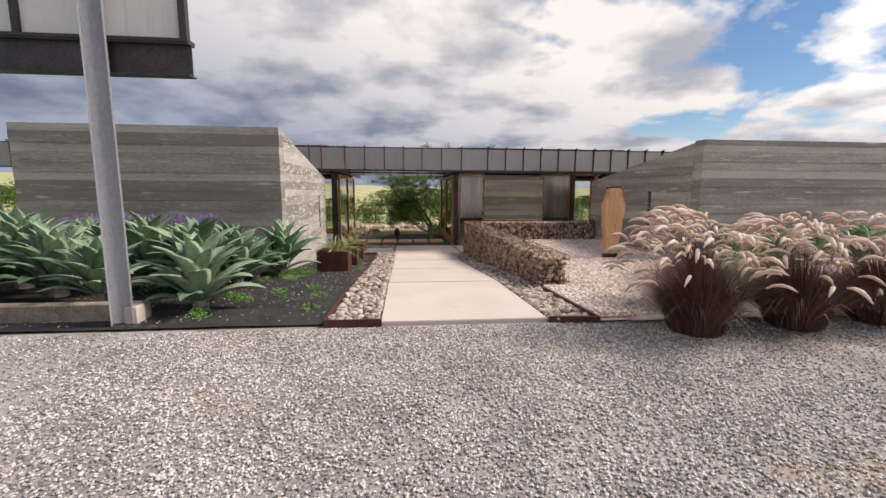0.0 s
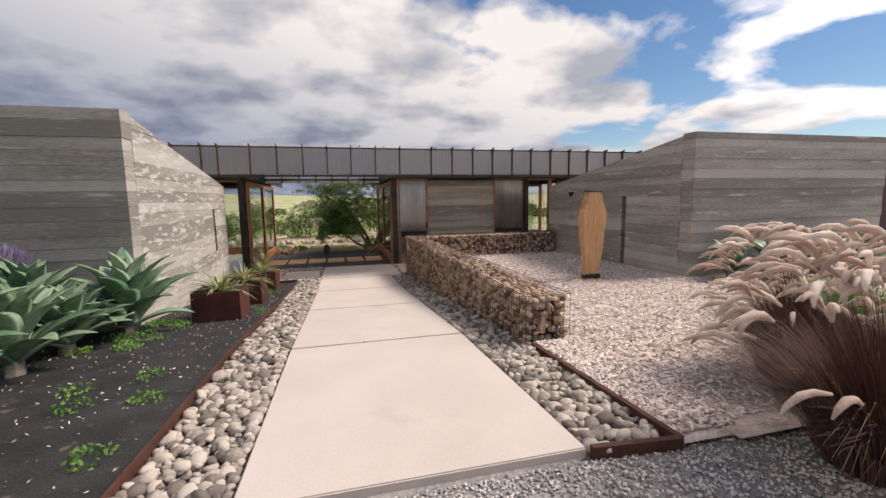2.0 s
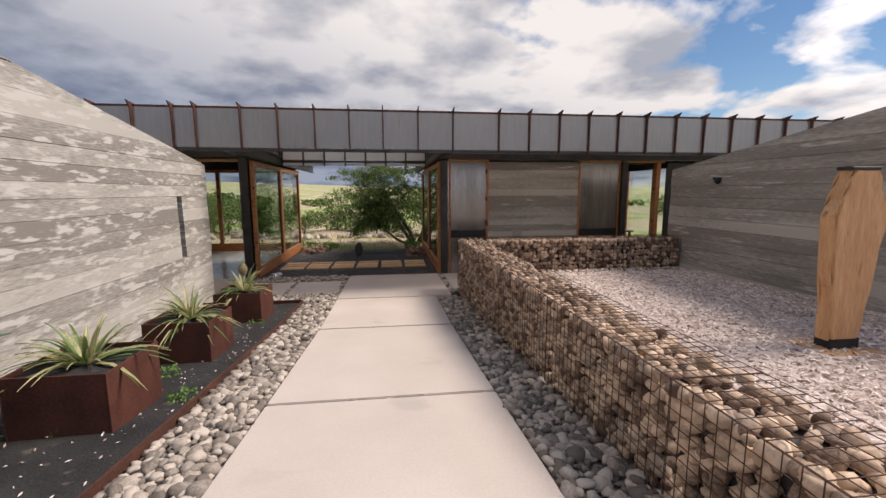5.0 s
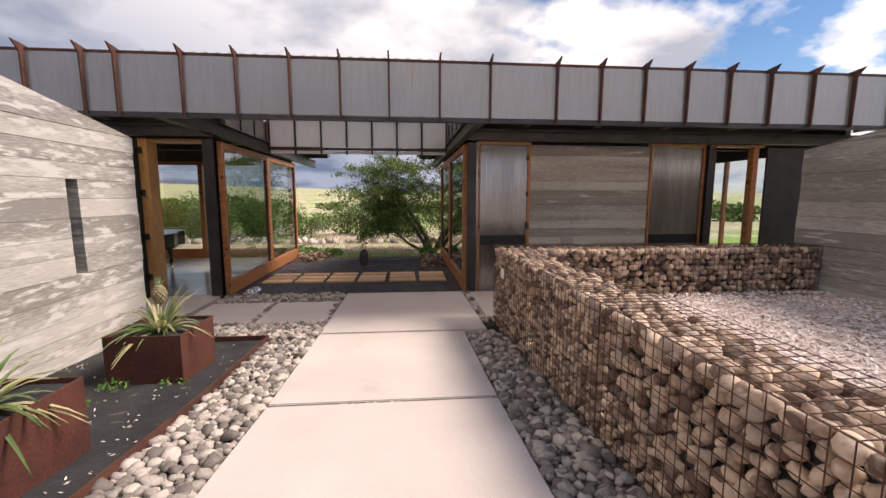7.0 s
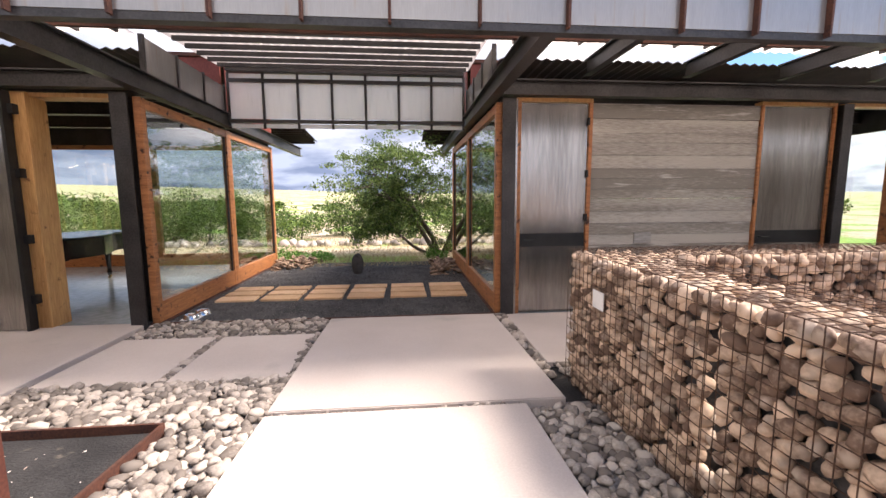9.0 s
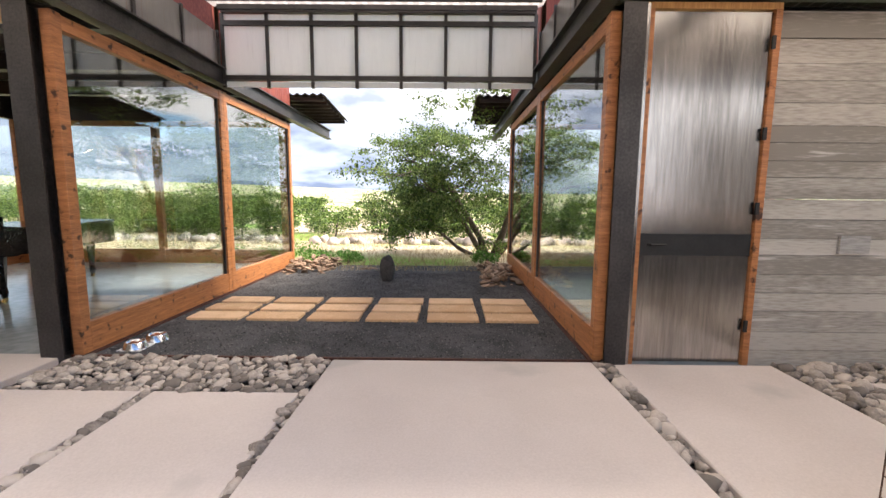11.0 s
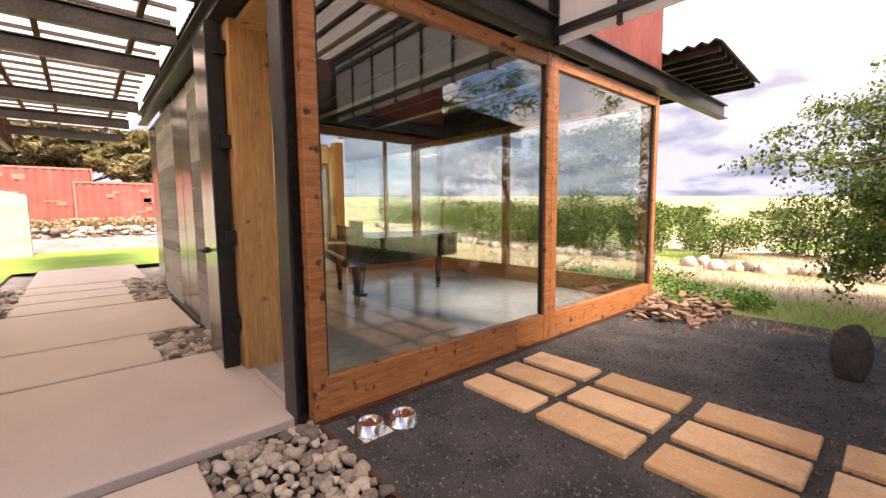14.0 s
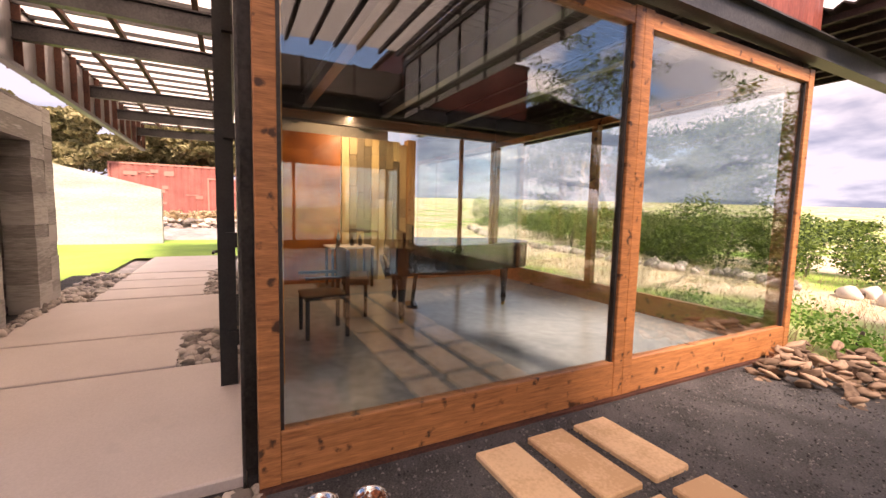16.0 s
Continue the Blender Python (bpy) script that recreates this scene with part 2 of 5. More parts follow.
M["ivory"] = mat("ivory_keys", (0.75, 0.73, 0.68), (0.82, 0.8, 0.76), 8, 0.3, bump=0)
M["brass"] = mat("brass", (0.6, 0.42, 0.14), (0.75, 0.55, 0.22), 8, 0.25, 1.0, bump=0)
# basalt of the standing stone; also the painted shade inside the gabions
M["rock"] = mat("basalt_and_gap_shade", (0.025, 0.024, 0.025), (0.08, 0.075, 0.075), 8, 0.85, bump=0.5, fine=40)
M["brown_rock"] = mat("brown_field_stone", (0.14, 0.09, 0.06), (0.38, 0.26, 0.18), 6, 0.9, bump=0.5, fine=30, rand=0.6)
M["red_metal"] = mat("red_corrugated_iron", (0.14, 0.03, 0.022), (0.26, 0.065, 0.045), 2, 0.6, 0.3, bump=0.1, stretch=(1, 1, 0.3))
M["red_box"] = mat("weathered_red_container", (0.24, 0.075, 0.06), (0.42, 0.17, 0.13), 1, 0.8, bump=0.1, island=0.5)
M["roof_under"] = mat("dark_corrugated_soffit", (0.03, 0.022, 0.02), (0.065, 0.045, 0.04), 3, 0.7, 0.3, bump=0.1)
M["maroon"] = mat("maroon_panel", (0.05, 0.012, 0.018), (0.075, 0.02, 0.026), 2, 0.6, bump=0.05)
M["art_red"] = mat("red_amber_art", (0.12, 0.015, 0.008), (0.62, 0.2, 0.03), 1.6, 0.35, bump=0.05, stretch=(1, 1, 1.3), contrast=0.3)
M["art_plank"] = mat("painted_art_plank", (0.2, 0.16, 0.1), (0.72, 0.55, 0.28), 2, 0.5, rand=0.9, contrast=0.6)
M["metal_bowl"] = mat("stainless_steel", (0.6, 0.6, 0.6), (0.75, 0.75, 0.75), 8, 0.2, 1.0, bump=0)
M["kibble"] = mat("kibble", (0.16, 0.05, 0.02), (0.32, 0.1, 0.04), 60, 0.8, bump=0.5)
M["agave"] = mat("agave_leaf", (0.08, 0.17, 0.09), (0.33, 0.44, 0.29), 4, 0.45, bump=0.05, fine=20, contrast=0.4, rand=0.35)
M["agave_dry"] = mat("dry_agave_stem", (0.2, 0.16, 0.12), (0.4, 0.33, 0.26), 9, 0.9, bump=0.4)
M["weed"] = mat("low_green_weed", (0.08, 0.2, 0.03), (0.2, 0.38, 0.08), 9, 0.7, bump=0, island=0.4)
M["strap"] = mat("variegated_strap_leaf", (0.16, 0.24, 0.08), (0.56, 0.5, 0.26), 8, 0.5, bump=0, island=0.6)
M["pineapple"] = mat("pineapple_skin", (0.12, 0.1, 0.05), (0.32, 0.26, 0.13), 40, 0.7, bump=0.5)
M["blade"] = mat("purple_grass_blade", (0.05, 0.023, 0.019), (0.2, 0.095, 0.065), 9, 0.7, bump=0, island=0.6)
M["blade_dry"] = mat("straw_grass_blade", (0.34, 0.25, 0.14), (0.6, 0.48, 0.3), 9, 0.8, bump=0, island=0.6)
M["plume"] = mat("grass_plume", (0.66, 0.5, 0.41), (0.92, 0.82, 0.72), 14, 0.9, bump=0.3, fine=90, rand=0.3)
M["lavender"] = mat("lavender_flower", (0.2, 0.14, 0.28), (0.42, 0.33, 0.5), 9, 0.9, bump=0, island=0.4)
M["bark"] = mat("grey_brown_bark", (0.05, 0.04, 0.03), (0.16, 0.125, 0.1), 6, 0.9, bump=0.5, stretch=(1, 1, 0.3))
M["tree_leaf"] = mat("fine_tree_leaf", (0.045, 0.09, 0.018), (0.2, 0.28, 0.07), 1.2, 0.7, bump=0, island=0.5)
M["shrub"] = mat("shrub_leaf", (0.015, 0.045, 0.008), (0.17, 0.25, 0.045), 0.35, 0.7, bump=0, island=0.45, contrast=0.35)
M["far_leaf"] = mat("dusty_far_foliage", (0.14, 0.13, 0.05), (0.4, 0.35, 0.18), 0.4, 0.8, bump=0, island=0.4)
M["poly"] = translucent_mat("weathered_polycarbonate", (0.42, 0.41, 0.4), 0.12, 0.25, (0.36, 0.3, 0.25))
M["poly"].node_tree.nodes["Principled BSDF"].inputs["Metallic"].default_value = 0.55
M["poly_clear"] = translucent_mat("white_polycarbonate", (0.9, 0.89, 0.87), 0.75)
M["poly_roof"] = translucent_mat("warm_polycarbonate_roof", (0.97, 0.88, 0.78), 0.92)
M["poly_court"] = translucent_mat("smoky_polycarbonate_roof", (0.5, 0.45, 0.42), 0.55)
M["glass"] = glass_mat("clear_glass", (0.93, 0.97, 0.96))
M["white"] = mat("white_paint", (0.72, 0.71, 0.69), (0.8, 0.79, 0.77), 4, 0.6, bump=0.05)
for leafy in ("tree_leaf", "shrub", "agave", "plume", "strap", "weed", "far_leaf", "blade_dry"):
    nodes, links = M[leafy].node_tree.nodes, M[leafy].node_tree.links
    t, mx = nodes.new("ShaderNodeBsdfTranslucent"), nodes.new("ShaderNodeMixShader")
    mx.inputs[0].default_value = {"agave": 0.12, "shrub": 0.22, "tree_leaf": 0.25}.get(leafy, 0.35)
    links.new(nodes["Principled BSDF"].inputs["Base Color"].links[0].from_socket, t.inputs[0])
    links.new(nodes["Principled BSDF"].outputs[0], mx.inputs[1])
    links.new(t.outputs[0], mx.inputs[2])
    links.new(mx.outputs[0], nodes["Material Output"].inputs[0])

# ---- mesh helpers ----


def add_box(bm, x0, x1, y0, y1, z0, z1, bevel=0.0):
    r = bmesh.ops.create_cube(bm, size=1, matrix=Matrix.LocRotScale(((x0 + x1) / 2, (y0 + y1) / 2, (z0 + z1) / 2), None, (x1 - x0, y1 - y0, z1 - z0)))
    if bevel:
        edges = list({e for v in r["verts"] for e in v.link_edges})
        bmesh.ops.bevel(bm, geom=edges, offset=bevel, segments=1, affect="EDGES")
    return r["verts"]


def add_tube(bm, points, radii, sides=8):
    rings = []
    pts = [Vector(p) for p in points]
    for i, p in enumerate(pts):
        d = (pts[min(i + 1, len(pts) - 1)] - pts[max(i - 1, 0)]).normalized()
        u = d.orthogonal().normalized()
        w = d.cross(u)
        r = radii[i] if hasattr(radii, "__len__") else radii
        rings.append([bm.verts.new(p + r * (math.cos(2 * math.pi * k / sides) * u + math.sin(2 * math.pi * k / sides) * w)) for k in range(sides)])
    for a, b in zip(rings, rings[1:]):
        off = min(range(sides), key=lambda o: sum((a[k].co - b[(k + o) % sides].co).length for k in range(0, sides, 2)))
        for k in range(sides):
            bm.faces.new((a[k], a[(k + 1) % sides], b[(k + 1 + off) % sides], b[(k + off) % sides]))
    if sides > 2:
        bm.faces.new(rings[0][::-1])
        bm.faces.new(rings[-1])


def add_prism(bm, outline, depth, axis_m):
    """Outline of (u, v) pushed along the third axis, placed by axis_m."""
    a = [bm.verts.new(axis_m @ Vector((u, v, 0))) for u, v in outline]
    b = [bm.verts.new(axis_m @ Vector((u, v, depth))) for u, v in outline]
    bm.faces.new(a[::-1])
    bm.faces.new(b)
    for i in range(len(a)):
        j = (i + 1) % len(a)
        bm.faces.new((a[i], a[j], b[j], b[i]))


def to_mesh(name, bm, material, smooth=False):
    bmesh.ops.recalc_face_normals(bm, faces=bm.faces)
    me = bpy.data.meshes.new(name)
    bm.to_mesh(me)
    bm.free()
    me.materials.append(material)
    if smooth:
        me.polygons.foreach_set("use_smooth", [True] * len(me.polygons))
    return me


def part(name, bm, material, parent=None, label="", smooth=False):
    ob = new(name, to_mesh(name, bm, material, smooth))
    if parent:
        ob.parent = parent
    if label:
        ob["label"] = label
    return ob


def piece(name, me, parent, m):
    ob = new(name, me)
    ob.parent = parent
    ob.matrix_local = m
    return ob


def boxes(name, dims, material, parent=None, label="", bevel=0.0):
    bm = bmesh.new()
    for d in dims:
        add_box(bm, *d, bevel=bevel)
    return part(name, bm, material, parent, label)


def setting(ob, label, category):
    return tagged(ob, label, category, kind="structure")


def thing(name, label, category, at=(0, 0, 0), group=""):
    ob = new(name)
    ob.location = at
    return tagged(ob, label, category, group)


def mass(name, verts, faces, material, smooth=False):
    me = bpy.data.meshes.new(name)
    me.from_pydata([tuple(v) for v in verts], [], faces)
    me.materials.append(material)
    if smooth:
        me.polygons.foreach_set("use_smooth", [True] * len(me.polygons))
    return new(name, me)


# ---- ground ----
FLOOR = -0.8


def path_z(y):
    return float(np.interp(y, (3.2, 4.45, 7, 9.5, 12, 14.1, 15.0), (0, -0.05, -0.17, -0.4, -0.62, -0.72, -0.8)))


def bed_z(y):
    return float(np.interp(y, (3.2, 4.4, 9.3, 14, 14.7, 16), (0, -0.05, -0.17, -0.25, -0.7, -0.8)))


def far_z(x, y):
    d = max(0.0, y - 20.8)
    z = FLOOR + float(np.interp(d, (0, 3, 8, 20, 60, 150, 420, 1500), (0, -0.15, -0.35, -0.6, -0.7, 0.5, 5.5, 20)))
    if x < -20:
        z += float(np.interp(-x, (20, 24, 30, 60, 400), (0, 0.5, 0.9, 1.5, 14)))
    return z + 0.05 * noise.noise((x * 0.2, y * 0.2, 0)) * min(1, d / 5)


def ground_z(x, y):
    s = min(1.0, max(0.0, (x - 2.3) / 0.25))
    near = path_z(y) * (1 - s) + bed_z(y) * s
    if y > 14.2:
        near -= 0.1 * min(1, (y - 14.2) / 0.4)
    lawn_side = min(1.0, max(0.0, (-7.9 - x) / 1.2)) * min(1.0, max(0.0, (y - 4.6) / 2))
    near = near * (1 - lawn_side) + min(near, FLOOR - 0.05) * lawn_side
    return near if y < 20.8 and x > -20 else far_z(x, y)


def sheet(name, xs, ys, height, material, label, category, lift=0.0):
    verts = [(x, y, height(x, y) + lift) for y in ys for x in xs]
    w = len(xs)
    faces = [(j * w + i, j * w + i + 1, (j + 1) * w + i + 1, (j + 1) * w + i) for j in range(len(ys) - 1) for i in range(w - 1)]
    return setting(mass(name, verts, faces, material, True), label, category)


def span(a, b, step):
    return list(np.linspace(a, b, max(2, int(round((b - a) / step)) + 1)))


gx = [-1500, -400, -120, -60] + span(-40, -12, 2) + span(-10, 2.2, 0.6) + span(2.3, 2.55, 0.0625) + span(3, 12, 0.7) + [16, 25, 60, 150, 500, 1500]
sheet("ground", gx, [-400, -60, -15, -5] + span(0, 20.8, 0.4), lambda x, y: ground_z(x, y) - 0.03, M["ground"], "grey crushed gravel forecourt with brown patches", "gravel")
sheet("meadow", gx, span(20.79, 30, 0.7) + [34, 40, 50, 65, 90, 130, 200, 330, 600, 1500], lambda x, y: far_z(x, y) - 0.03, M["dry_grass"], "dry straw-coloured grass with green patches", "meadow")
sheet("soil_bed", span(-7.9, -0.87, 0.5), span(4.5, 13.95, 0.4), lambda x, y: path_z(y) + 0.02 * noise.noise((x * 2, y * 2, 0)), M["soil"], "black cinder planting bed with sparse weeds", "planting bed", 0.0)
sheet("mulch_bed", span(2.6, 12.5, 0.5), span(4.3, 14.1, 0.4), lambda x, y: bed_z(y) + 0.02 * noise.noise((x * 2, y * 2, 3)), M["mulch"], "pale pinkish wood-chip mulch bed", "mulch", 0.01)
sheet("mulch_verge", span(2.24, 2.62, 0.19), span(4.36, 6.34, 0.4), lambda x, y: bed_z(y), M["mulch"], "pale wood-chip mulch beside the gabion end", "mulch", 0.004)
sheet("lava_court", span(-2.45, 2.0, 0.4), span(16.8, 22.2, 0.4), lambda x, y: FLOOR - max(0, y - 21) * 0.04, M["lava"], "black lava gravel court between the pavilions", "gravel", 0.0)
sheet("lawn", span(-22, -7.95, 0.7), span(5, 14.45, 0.7), lambda x, y: FLOOR + 0.01 * noise.noise((x, y, 0)), M["lawn"], "bright green mown lawn", "lawn", -0.015)

sheet("lawn_beyond", span(-22, -13.6, 0.7), span(14.45, 19.5, 0.7), lambda x, y: FLOOR + 0.01 * noise.noise((x, y, 0)), M["lawn"], "bright green mown lawn past the walkway", "lawn", -0.015)

# ---- concrete blocks ----


def course_wall(name, x0, x1, y0, y1, z0, z1, seed, label, slope=None, courses=0.2, openings=(), finish="concrete"):
    """Board-formed concrete in courses of uneven relief; slope: (y, z, fall) of the top's plane; openings: boxes cut right through."""
    rng = random.Random(seed)
    bm = bmesh.new()
    z = z0
    zs = {z0, z1}
    while z < z1:
        zs.add(z)
        z += courses * rng.uniform(0.8, 1.2)
    zs = sorted(zs)
    for a, b in zip(zs, zs[1:]):
        o = rng.uniform(-0.006, 0.006)
        xs, ys = [(x0 - o, x1 + o)], [(y0 - o, y1 + o)]
        cuts = [c for c in openings if c[4] < (a + b) / 2 < c[5]]
        if cuts:
            c = cuts[0]
            if c[6] == "x":
                for xa, xb in ((x0 - o, c[0]), (c[1], x1 + o)):
                    add_box(bm, xa, xb, y0 - o, y1 + o, a, b - 0.004)
            else:
                for ya, yb in ((y0 - o, c[2]), (c[3], y1 + o)):
                    add_box(bm, x0 - o, x1 + o, ya, yb, a, b - 0.004)
        else:
            add_box(bm, x0 - o, x1 + o, y0 - o, y1 + o, a, b - 0.004)
    if slope:
        y, zt, fall = slope
        bmesh.ops.bisect_plane(bm, geom=bm.verts[:] + bm.edges[:] + bm.faces[:], plane_co=(0, y, zt), plane_no=(0, fall, 1), clear_outer=True)
        bmesh.ops.holes_fill(bm, edges=[e for e in bm.edges if e.is_boundary])
    ob = part(name, bm, M[finish])
    return setting(ob, label, "wall")


FALL = 0.177
T = 0.3
course_wall("wall_left_front", -7.92, -2.63, 9.37, 9.37 + T, -1.0, 2.75, 1, "grey board-formed concrete wall with pale streaks")
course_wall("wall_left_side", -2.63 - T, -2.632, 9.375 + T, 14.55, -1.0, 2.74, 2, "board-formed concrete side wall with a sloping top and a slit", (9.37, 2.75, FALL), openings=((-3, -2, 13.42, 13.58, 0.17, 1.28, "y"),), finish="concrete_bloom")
course_wall("wall_left_back", -7.62, -2.94, 14.25, 14.545, -1.0, 1.8, 3, "board-formed concrete back wall with a timber-lined opening", openings=((-7.2, -6.3, 14, 15, -0.9, 1.3, "x"),))
course_wall("wall_left_end", -7.915, -7.625, 9.375 + T, 14.545, -1.0, 2.74, 4, "board-formed concrete end wall", (9.37, 2.75, FALL))
course_wall("wall_right_front", 6.85, 11.9, 9.0, 9.0 + T, -1.0, 2.62, 5, "grey board-formed concrete wall with pale streaks")
course_wall("wall_right_side", 6.852, 6.85 + T, 9.005 + T, 14.55, -1.0, 2.61, 6, "board-formed concrete side wall with a sloping top and a slit", (9.0, 2.62, 0.15), openings=((6, 8, 10.9, 11.05, -0.12, 1.4, "y"),))
course_wall("wall_right_back", 6.85 + T, 11.9, 14.25, 14.545, -1.0, 1.7, 7, "board-formed concrete back wall")
course_wall("wall_right_end", 11.6, 11.895, 9.305, 14.2, -1.0, 2.6, 8, "board-formed concrete end wall", (9.0, 2.62, 0.15))
# black plates added behind the slits, in place of the shade inside
setting(boxes("slit_window_left", [(-2.84, -2.8, 13.41, 13.59, 0.14, 1.34)], M["black"]), "added black plate standing in for the shade inside the slit", "window")
setting(boxes("slit_window_right", [(7.02, 7.06, 10.88, 11.07, -0.2, 1.5)], M["black"]), "added black plate standing in for the shade inside the slit", "window")
bm = bmesh.new()
add_prism(bm, [(9.6, 2.55), (14.3, 1.72), (14.3, 1.66), (9.6, 2.49)], 4.7, Matrix(((0, 0, 1, -7.6), (1, 0, 0, 0), (0, 1, 0, 0), (0, 0, 0, 1))))
setting(part("roof_left", bm, M["concrete"]), "sloping concrete roof slab behind the parapet", "roof")
bm = bmesh.new()
add_prism(bm, [(9.25, 2.45), (14.3, 1.66), (14.3, 1.6), (9.25, 2.39)], 4.4, Matrix(((0, 0, 1, 7.17), (1, 0, 0, 0), (0, 1, 0, 0), (0, 0, 0, 1))))
setting(part("roof_right", bm, M["concrete"]), "sloping concrete roof slab behind the parapet", "roof")

# ---- paving ----
SLAB = M["slab"]


def sloped_slab(name, x0, x1, y0, y1, label, thick=0.09, lift=0.025):
    bm = bmesh.new()
    vs = add_box(bm, x0, x1, y0, y1, 0, thick)
    bmesh.ops.bevel(bm, geom=bm.edges[:], offset=0.008, segments=2, affect="EDGES")
    za, zb = path_z(y0), path_z(y1)
    for v in bm.verts:
        v.co.z += za + (zb - za) * (v.co.y - y0) / (y1 - y0) - thick + lift
    return tagged(part(name, bm, SLAB), label, "paving slab", "entrance path slabs")


for y0, y1 in ((4.45, 6.97), (7.0, 9.47), (9.5, 11.99), (12.03, 14.06)):
    sloped_slab("path_slab", -0.25, 1.65, y0, y1, "large pale cast concrete path slab between cobble strips")
sloped_slab("path_slab", -0.25, 1.98, 14.12, 16.74, "large pale cast concrete slab before the lava court")
for x0, x1, y0, y1 in ((-1.38, -0.33, 14.9, 16.14), (-2.5, -1.47, 14.9, 16.14), (2.14, 3.5, 15.0, 16.72), (4.0, 6.6, 14.9, 16.4),
                       (-4.45, -2.62, 14.57, 16.76), (-5.6, -4.5, 14.7, 16.24), (-7.7, -5.65, 14.57, 16.72), (-8.6, -7.78, 14.9, 16.3), (-9.5, -8.68, 14.9, 16.3),
                       (-10.4, -9.58, 14.9, 16.3), (-13.5, -10.5, 14.9, 16.7)):
    bm = bmesh.new()
    add_box(bm, x0, x1, y0, y1, FLOOR - 0.09, FLOOR + 0.02, bevel=0.008)
    tagged(part("walkway_slab", bm, SLAB), "pale cast concrete slab in the covered walkway", "paving slab", "covered walkway slabs")
sheet("cobble_base", span(-10.5, 12, 1), span(14.0, 16.8, 0.4), lambda x, y: min(path_z(y), -0.74) - 0.045, M["soil"], "dark base under the cobble strips", "gravel")

# steel edging round the cobble strips
def edging(name, pts, h=0.06, t=0.02):
    bm = bmesh.new()
    for (xa, ya), (xb, yb) in zip(pts, pts[1:]):
        d = Vector((xb - xa, yb - ya, 0))
        n = max(1, int(d.length / 0.8))
        s = Vector((-d.y, d.x, 0)).normalized() * t / 2
        for k in range(n):
            p, q = Vector((xa, ya, 0)) + d * k / n, Vector((xa, ya, 0)) + d * (k + 1) / n
            vs = []
            for c in (p, q):
                z = path_z(c.y)
                for o in (-s, s):
                    for hh in (-0.1, h):
                        vs.append(bm.verts.new((c.x + o.x, c.y + o.y, z + hh)))
            a = vs
            for f in ((0, 1, 5, 4), (2, 6, 7, 3), (1, 3, 7, 5), (0, 4, 6, 2), (0, 2, 3, 1), (4, 5, 7, 6)):
                bm.faces.new([a[i] for i in f])
    return setting(part(name, bm, M["rust_fin"]), "rusted steel edging strip", "edging")


edging("trim_edging_left", [(-0.24, 4.44), (-0.86, 4.44), (-0.86, 13.96), (-2.6, 13.96)])
edging("trim_edging_right", [(1.66, 4.42), (2.22, 4.36), (2.22, 6.3)], 0.05, 0.04)
edging("trim_edging_court", [(-2.45, 16.8), (2.05, 16.8)], 0.02, 0.025)

# ---- pavilions ----
FRONT, REAR, TOP = 16.8, 22.0, 2.12
LX, RX = -2.5, 2.05


def i_beam(bm, p, q, h=0.25, w=0.14, t=0.016):
    """An I-section from p to q, both at the section's foot."""
    p, q = Vector(p), Vector(q)
    d = (q - p).normalized()
    s = Vector((-d.y, d.x, 0)).normalized()
    for u0, u1, v0, v1 in ((-w / 2, w / 2, 0, t), (-w / 2, w / 2, h - t, h), (-t / 2, t / 2, t, h - t)):
        a = [bm.verts.new(c + s * u + Vector((0, 0, v))) for c in (p, q) for u, v in ((u0, v0), (u1, v0), (u1, v1), (u0, v1))]
        for f in ((0, 1, 2, 3), (7, 6, 5, 4), (0, 4, 5, 1), (1, 5, 6, 2), (2, 6, 7, 3), (3, 7, 4, 0)):
            bm.faces.new([a[i] for i in f])


def beam(name, p, q, label="dark painted steel I-beam", **kw):
    bm = bmesh.new()
    i_beam(bm, p, q, **kw)
    return tagged(part(name, bm, M["steel_dark"]), label, "beam", "steel roof beams")


def corrugated(bm, x0, x1, y0, y1, z_at, wave=0.09, amp=0.02, along="y"):
    """A ribbed sheet in the plane z_at(x, y), ribs running along the named axis."""
    n = int((x1 - x0 if along == "y" else y1 - y0) / wave * 2)
    prev = None
    for i in range(n + 1):
        f = i / n
        lift = amp if (i // 1) % 2 else 0
        a, b = ((x0 + (x1 - x0) * f, y0), (x0 + (x1 - x0) * f, y1)) if along == "y" else ((x0, y0 + (y1 - y0) * f), (x1, y0 + (y1 - y0) * f))
        cur = [bm.verts.new((*a, z_at(*a) + lift)), bm.verts.new((*b, z_at(*b) + lift))]
        if prev:
            bm.faces.new((prev[0], cur[0], cur[1], prev[1]))
        prev = cur


def pavilion_floor(name, x0, x1):
    setting(boxes(name, [(x0, x1, FRONT, REAR, FLOOR - 0.15, FLOOR + 0.015)], M["floor"]), "smooth polished grey concrete floor", "floor")


pavilion_floor("floor_left", -9.4, LX)
pavilion_floor("floor_right", RX, 10.4)
for nm, x0, x1 in (("ceiling_left", -9.6, LX + 0.02), ("ceiling_right", RX - 0.02, 10.6)):
    bm = bmesh.new()
    corrugated(bm, x0, x1, FRONT - 0.05, REAR + 0.1, lambda x, y: 2.62, 0.14, 0.03)
    ob = setting(part(nm, bm, M["roof_under"]), "ribbed dark steel deck ceiling", "ceiling")
    ob.modifiers.new("thick", "SOLIDIFY").thickness = 0.01
for y in (17.9, 19.3, 20.7):
    beam("ceiling_beam", (-9.5, y, 2.33), (-2.56, y, 2.33), "dark steel ceiling beam over the music room")
    beam("ceiling_beam", (2.12, y, 2.33), (10.4, y, 2.33), "dark steel ceiling beam in the pavilion")


